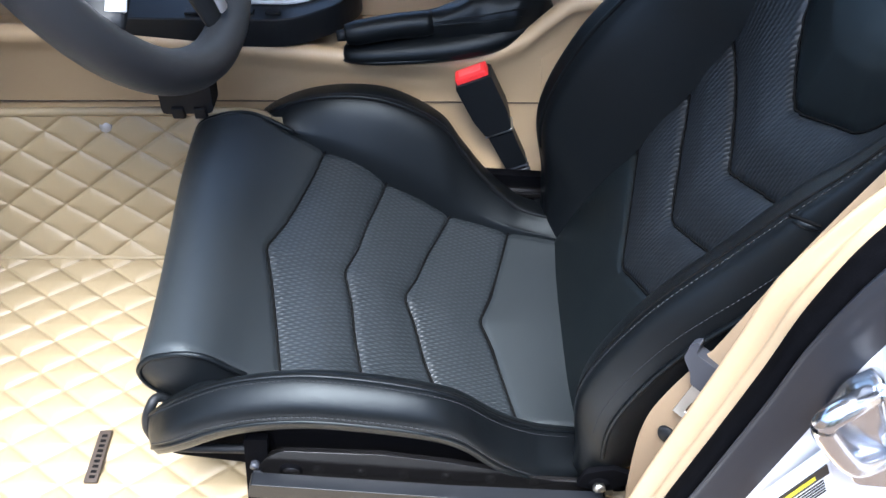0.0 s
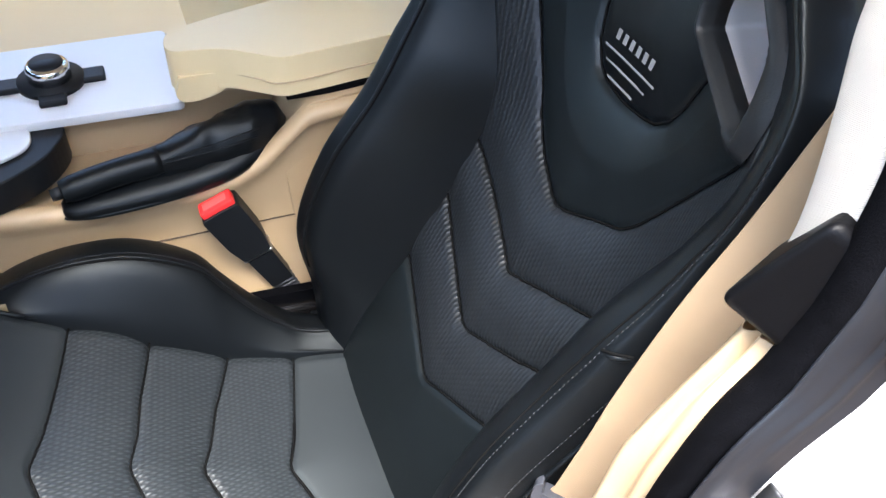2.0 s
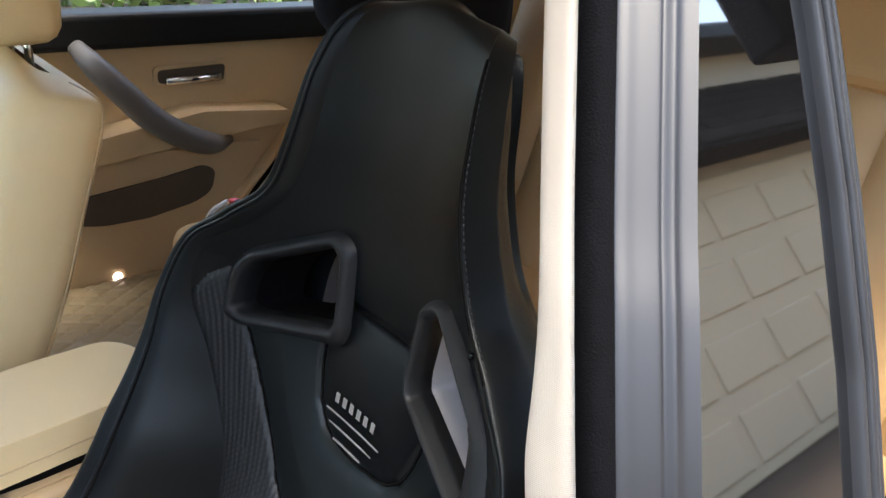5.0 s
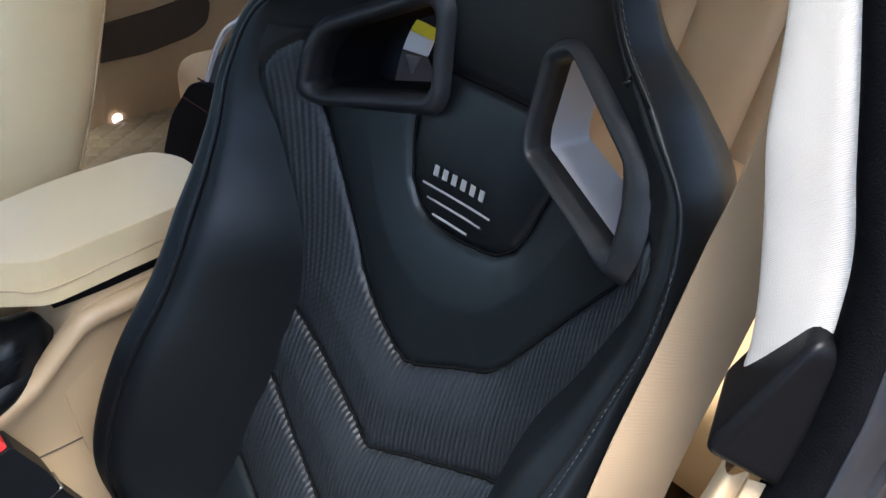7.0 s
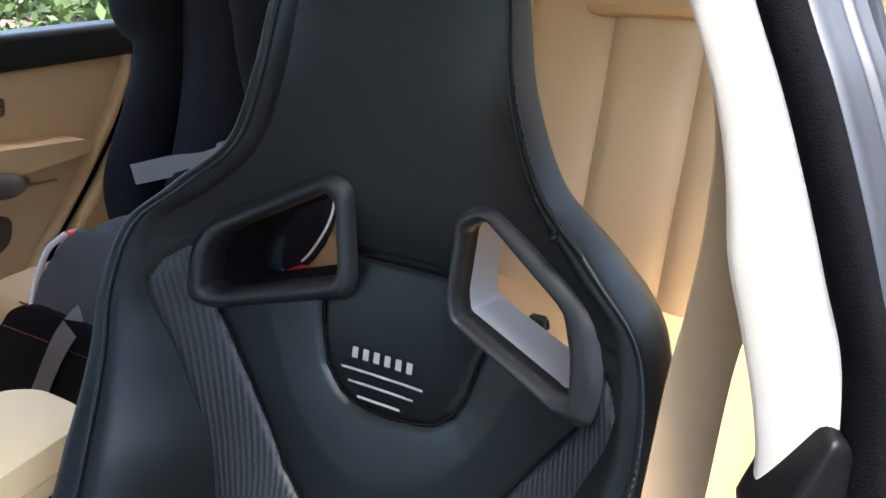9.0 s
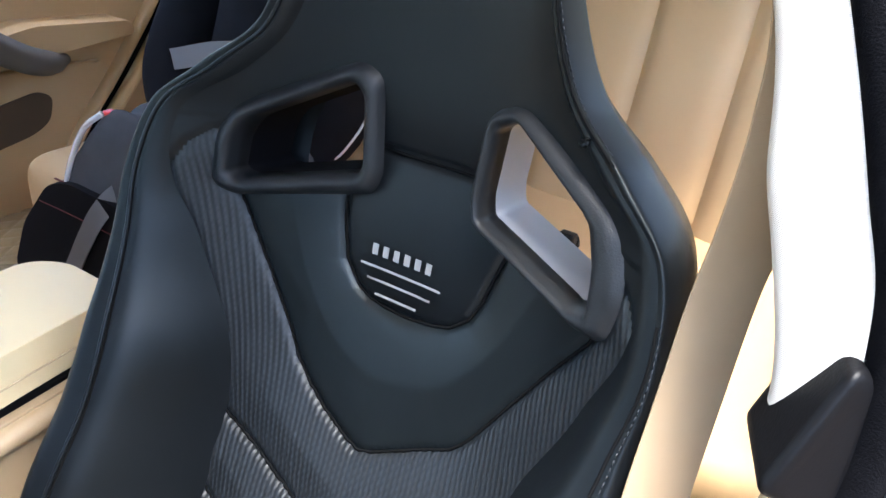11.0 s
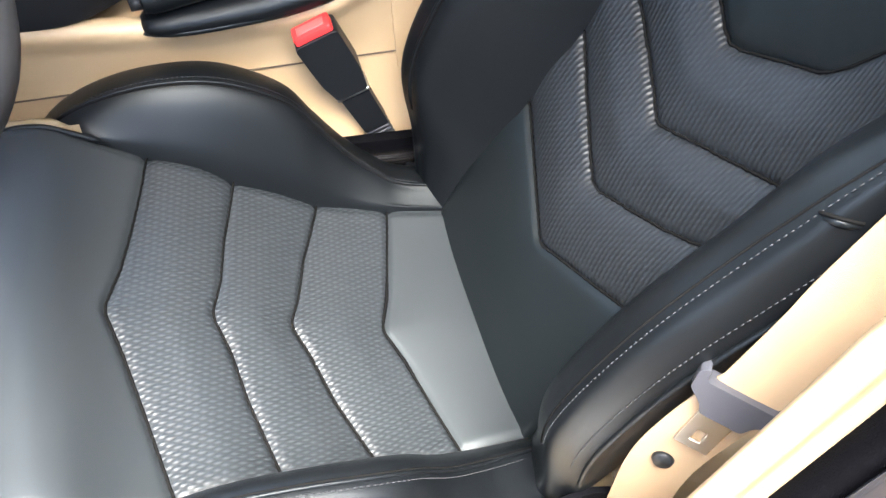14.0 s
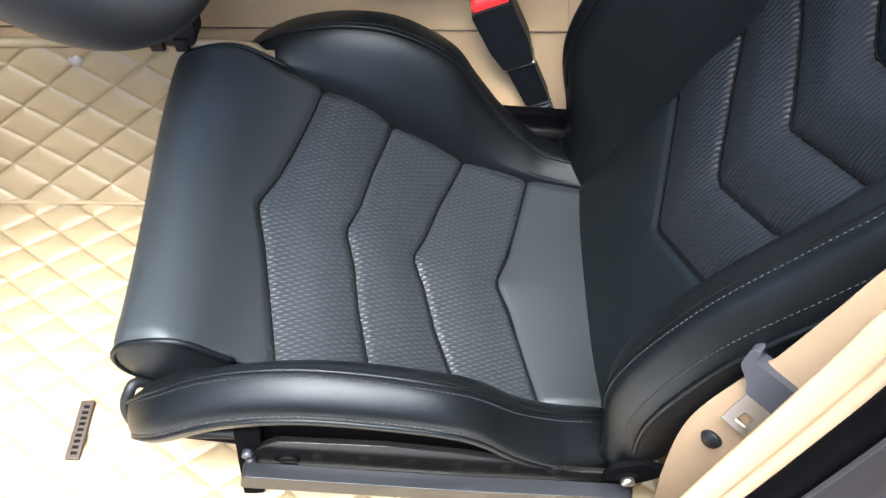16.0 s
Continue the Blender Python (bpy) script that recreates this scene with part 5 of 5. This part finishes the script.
# unseen roof: cream for bounced fill, rear edge widened to shade the bench
solid("roof", prism([(-.85, -.17), (.55, -.17), (.60, -.32), (1.75, -.32), (1.75, 1.34), (.60, 1.34), (.55, 1.19), (-.85, 1.19)], "z", 1.43, 1.47, .01), M_ROOF_BOUNCE, "unseen roof, lined in cream to bounce light inside", "ceiling", kind="structure")
solid("dashboard", box(-1.15, -.62, -.40, 1.38, .66, 1.02, .06, 4), M_BLACK, "black dashboard", "dashboard", kind="structure")
solid("firewall", box(-1.2, -1.12, -.44, 1.42, .28, 1.0, .01), M_BLACK, "dark front bulkhead", "wall", kind="structure")
screen = solid("windscreen", prism([(-1.16, .98), (-1.155, .98), (-.865, 1.44), (-.87, 1.44)], "y", -.38, 1.36, .001, 1), M_GLASS, "clear glass windscreen", "windscreen", kind="structure")
screen.visible_shadow = False
part("top_band", prism([(-.925, 1.34), (-.918, 1.34), (-.855, 1.44), (-.862, 1.44)], "y", -.38, 1.36, .001, 1), M_MATT, screen, "black shaded top band")
solid("sill", box(-1.1, .22, -.44, -.345, .28, .40, .015, 3), M_WHITE, "white painted door sill", "car body", kind="structure")

# ---- outdoors: the house that the gloss cover mirrors, trees and hedges ----
solid("ground", grid(np.array([[(x, y, 0) for y in (-400, 400)] for x in (-400, 400)])), grain(material("brick_paving", (.085, .060, .042), .9), 60, .5, spread=.35, broad=6), "sandy brick driveway", "ground", kind="structure")
M_SIDING = grain(material("beige_render", (.62, .52, .40), .8), 40, .4, spread=.08, broad=2)
M_DOORPAINT = grain(material("garage_door_paint", (.80, .64, .44), .55), 120, .2, spread=.05, broad=1.5)
M_SHINGLE = grain(material("brown_shingle", (.020, .016, .0145), .95, spec=.1), 90, .8, spread=.5, broad=12)
M_LEAF = grain(material("green_leaf", (.065, .115, .030), .55), 60, .2, spread=.45, broad=5)
M_BARK = grain(material("bark", (.10, .075, .055), .9), 40, 1.0, spread=.3)
HX = 4.6
house = thing("house", "beige rendered house with garage and shingled pent roof", "house")
part("wall", box(HX + .06, HX + .30, -9.0, -1.3, 0, 3.3, .01), M_SIDING, house)
part("upper_wall", box(HX + .30, HX + 5.0, -9.0, -1.3, 0, 3.3, .01), M_SIDING, house)
roof_ = part("pent_roof", prism([(HX - .35, 2.16), (HX - .35, 2.21), (HX + .06, 2.82), (HX + .06, 2.16)], "y", -9.0, -1.3, .01), M_SHINGLE, house, "brown shingled pent roof")
rng = random.Random(5)
for r in range(5):
    for c in range(38):
        a = r / 5
        x0, z0 = HX - .36 + .41 * a, 2.215 + .61 * a
        sh = rng.uniform(-.02, .02)
        y0 = -9.0 + c * .2 + .1 * (r % 2) + sh
        part("shingle", ([(x0, y0, z0 + .012), (x0, y0 + .185, z0 + .012), (x0 + .09, y0 + .185, z0 + .134), (x0 + .09, y0, z0 + .134), (x0, y0, z0 - .002), (x0, y0 + .185, z0 - .002)],
                         [(0, 1, 2, 3), (4, 5, 1, 0)]), M_SHINGLE, roof_)
part("gutter", box(HX - .25, HX + .10, -9.0, -1.3, 3.12, 3.27, .02), M_BLACK, house, "dark eaves gutter")
part("main_roof", prism([(HX - .25, 3.27), (HX + 2.6, 4.3), (HX + 5.2, 3.27)], "y", -9.2, -1.1, .01), M_SHINGLE, house)
gdoor = part("garage_door", box(HX + .02, HX + .07, -7.4, -2.75, .02, 2.05, .004), M_DOORPAINT, house, "sectional garage door with pressed panels")
for r in range(4):
    for c in range(6):
        y0, z0 = -7.3 + c * .765, .10 + r * .49
        part("panel", box(HX + .005, HX + .022, y0, y0 + .66, z0, z0 + .34, .012, 2), M_DOORPAINT, gdoor)
part("door_surround", box(HX + .0, HX + .06, -2.75, -2.62, 0, 2.16, .01), M_SIDING, house)
lamp = thing("wall_lantern", "chrome wall lantern beside the garage door", "wall lamp")
part("bracket", tube([(HX + .06, -2.35, 2.02), (HX - .04, -2.35, 2.06), (HX - .08, -2.35, 2.02)], .012, n=8), M_CHROME, lamp)
part("lantern_body", tube([(HX - .08, -2.35, 1.74), (HX - .08, -2.35, 1.78), (HX - .08, -2.35, 1.95), (HX - .08, -2.35, 2.03)], [.03, .065, .09, .02], n=8, smooth=1), M_CHROME, lamp)
turn = Matrix.Translation((5.3, -3.65, 0)) @ Matrix.Rotation(radians(-90), 4, "Z") @ Matrix.Translation((-HX, 5.07, 0))
house.matrix_world = turn
lamp.matrix_world = turn


def leaves(name, pts, size, seed):
    """Many small folded leaf blades about some points, one mesh."""
    rg = np.random.default_rng(seed)
    n = len(pts)
    a, b = rg.normal(size=(n, 3)), rg.normal(size=(n, 3))
    a /= np.linalg.norm(a, axis=1)[:, None]
    b -= a * (a * b).sum(1)[:, None]
    b /= np.linalg.norm(b, axis=1)[:, None]
    s = size * rg.uniform(.6, 1.3, (n, 1))
    V = np.stack([pts - a * s, pts + b * s * .45, pts + a * s, pts - b * s * .45], 1).reshape(-1, 3)
    k = np.arange(n)[:, None] * 4
    return V, np.concatenate([k + [0, 1, 2], k + [0, 2, 3]])


rg = np.random.default_rng(11)
tree = thing("garden_tree", "leafy green garden tree", "tree", "garden trees")
part("trunk", tube([(0, 0, -.05), (.05, .02, .9), (-.03, .05, 1.9), (.04, 0, 3.4)], [.14, .11, .08, .03], n=10), M_BARK, tree)
clumps = []
for k in range(9):
    ang, h = k * 2.4, 1.0 + .3 * k
    tip = np.array([math.cos(ang) * (1.5 - .09 * k), math.sin(ang) * (1.5 - .09 * k), h + .6])
    part("limb", tube([(0, 0, h * .8), tuple(tip * [.5, .5, 1] - [0, 0, .25]), tuple(tip)], [.05, .03, .012], n=7), M_BARK, tree)
    for f in (.55, .8, 1.0, 1.1):
        clumps.append(tip * [f, f, 1] + rg.normal(size=3) * .15)
pts = np.concatenate([c + rg.normal(size=(170, 3)) * [.34, .34, .26] for c in clumps])
part("crown", leaves("crown", pts, .07, 3), M_LEAF, tree, "crown of small leaves")
tree.matrix_world = pose(9.5, 2.0, 0)
for x, y, r, s in ((8.5, -.2, 70, 1), (10.5, 5.0, 140, 1), (7.5, 8.0, 200, 1), (3.0, 9.0, 20, 1), (11.5, -8.5, 90, 1), (11.0, -4.5, 250, 1)):
    copy_thing(tree, pose(x, y, 0, 0, 0, r))
hedge = thing("hedge", "clipped green garden hedge with an added unseen run", "hedge", kind="stuff")
hp = rg.uniform([7.0, -1.0, 0], [7.8, 12, 1.7], (9000, 3))
hq = rg.uniform([-3.0, 7.0, 0], [7.0, 7.8, 1.6], (7000, 3))
# unseen run, added to block the low sky on the door side
unseen_hedge = rg.uniform([-9.0, -5.6, 0], [1.3, -4.6, 2.5], (16000, 3))
part("leaves", leaves("leaves", np.concatenate([hp, hq, unseen_hedge]), .09, 7), M_LEAF, hedge)
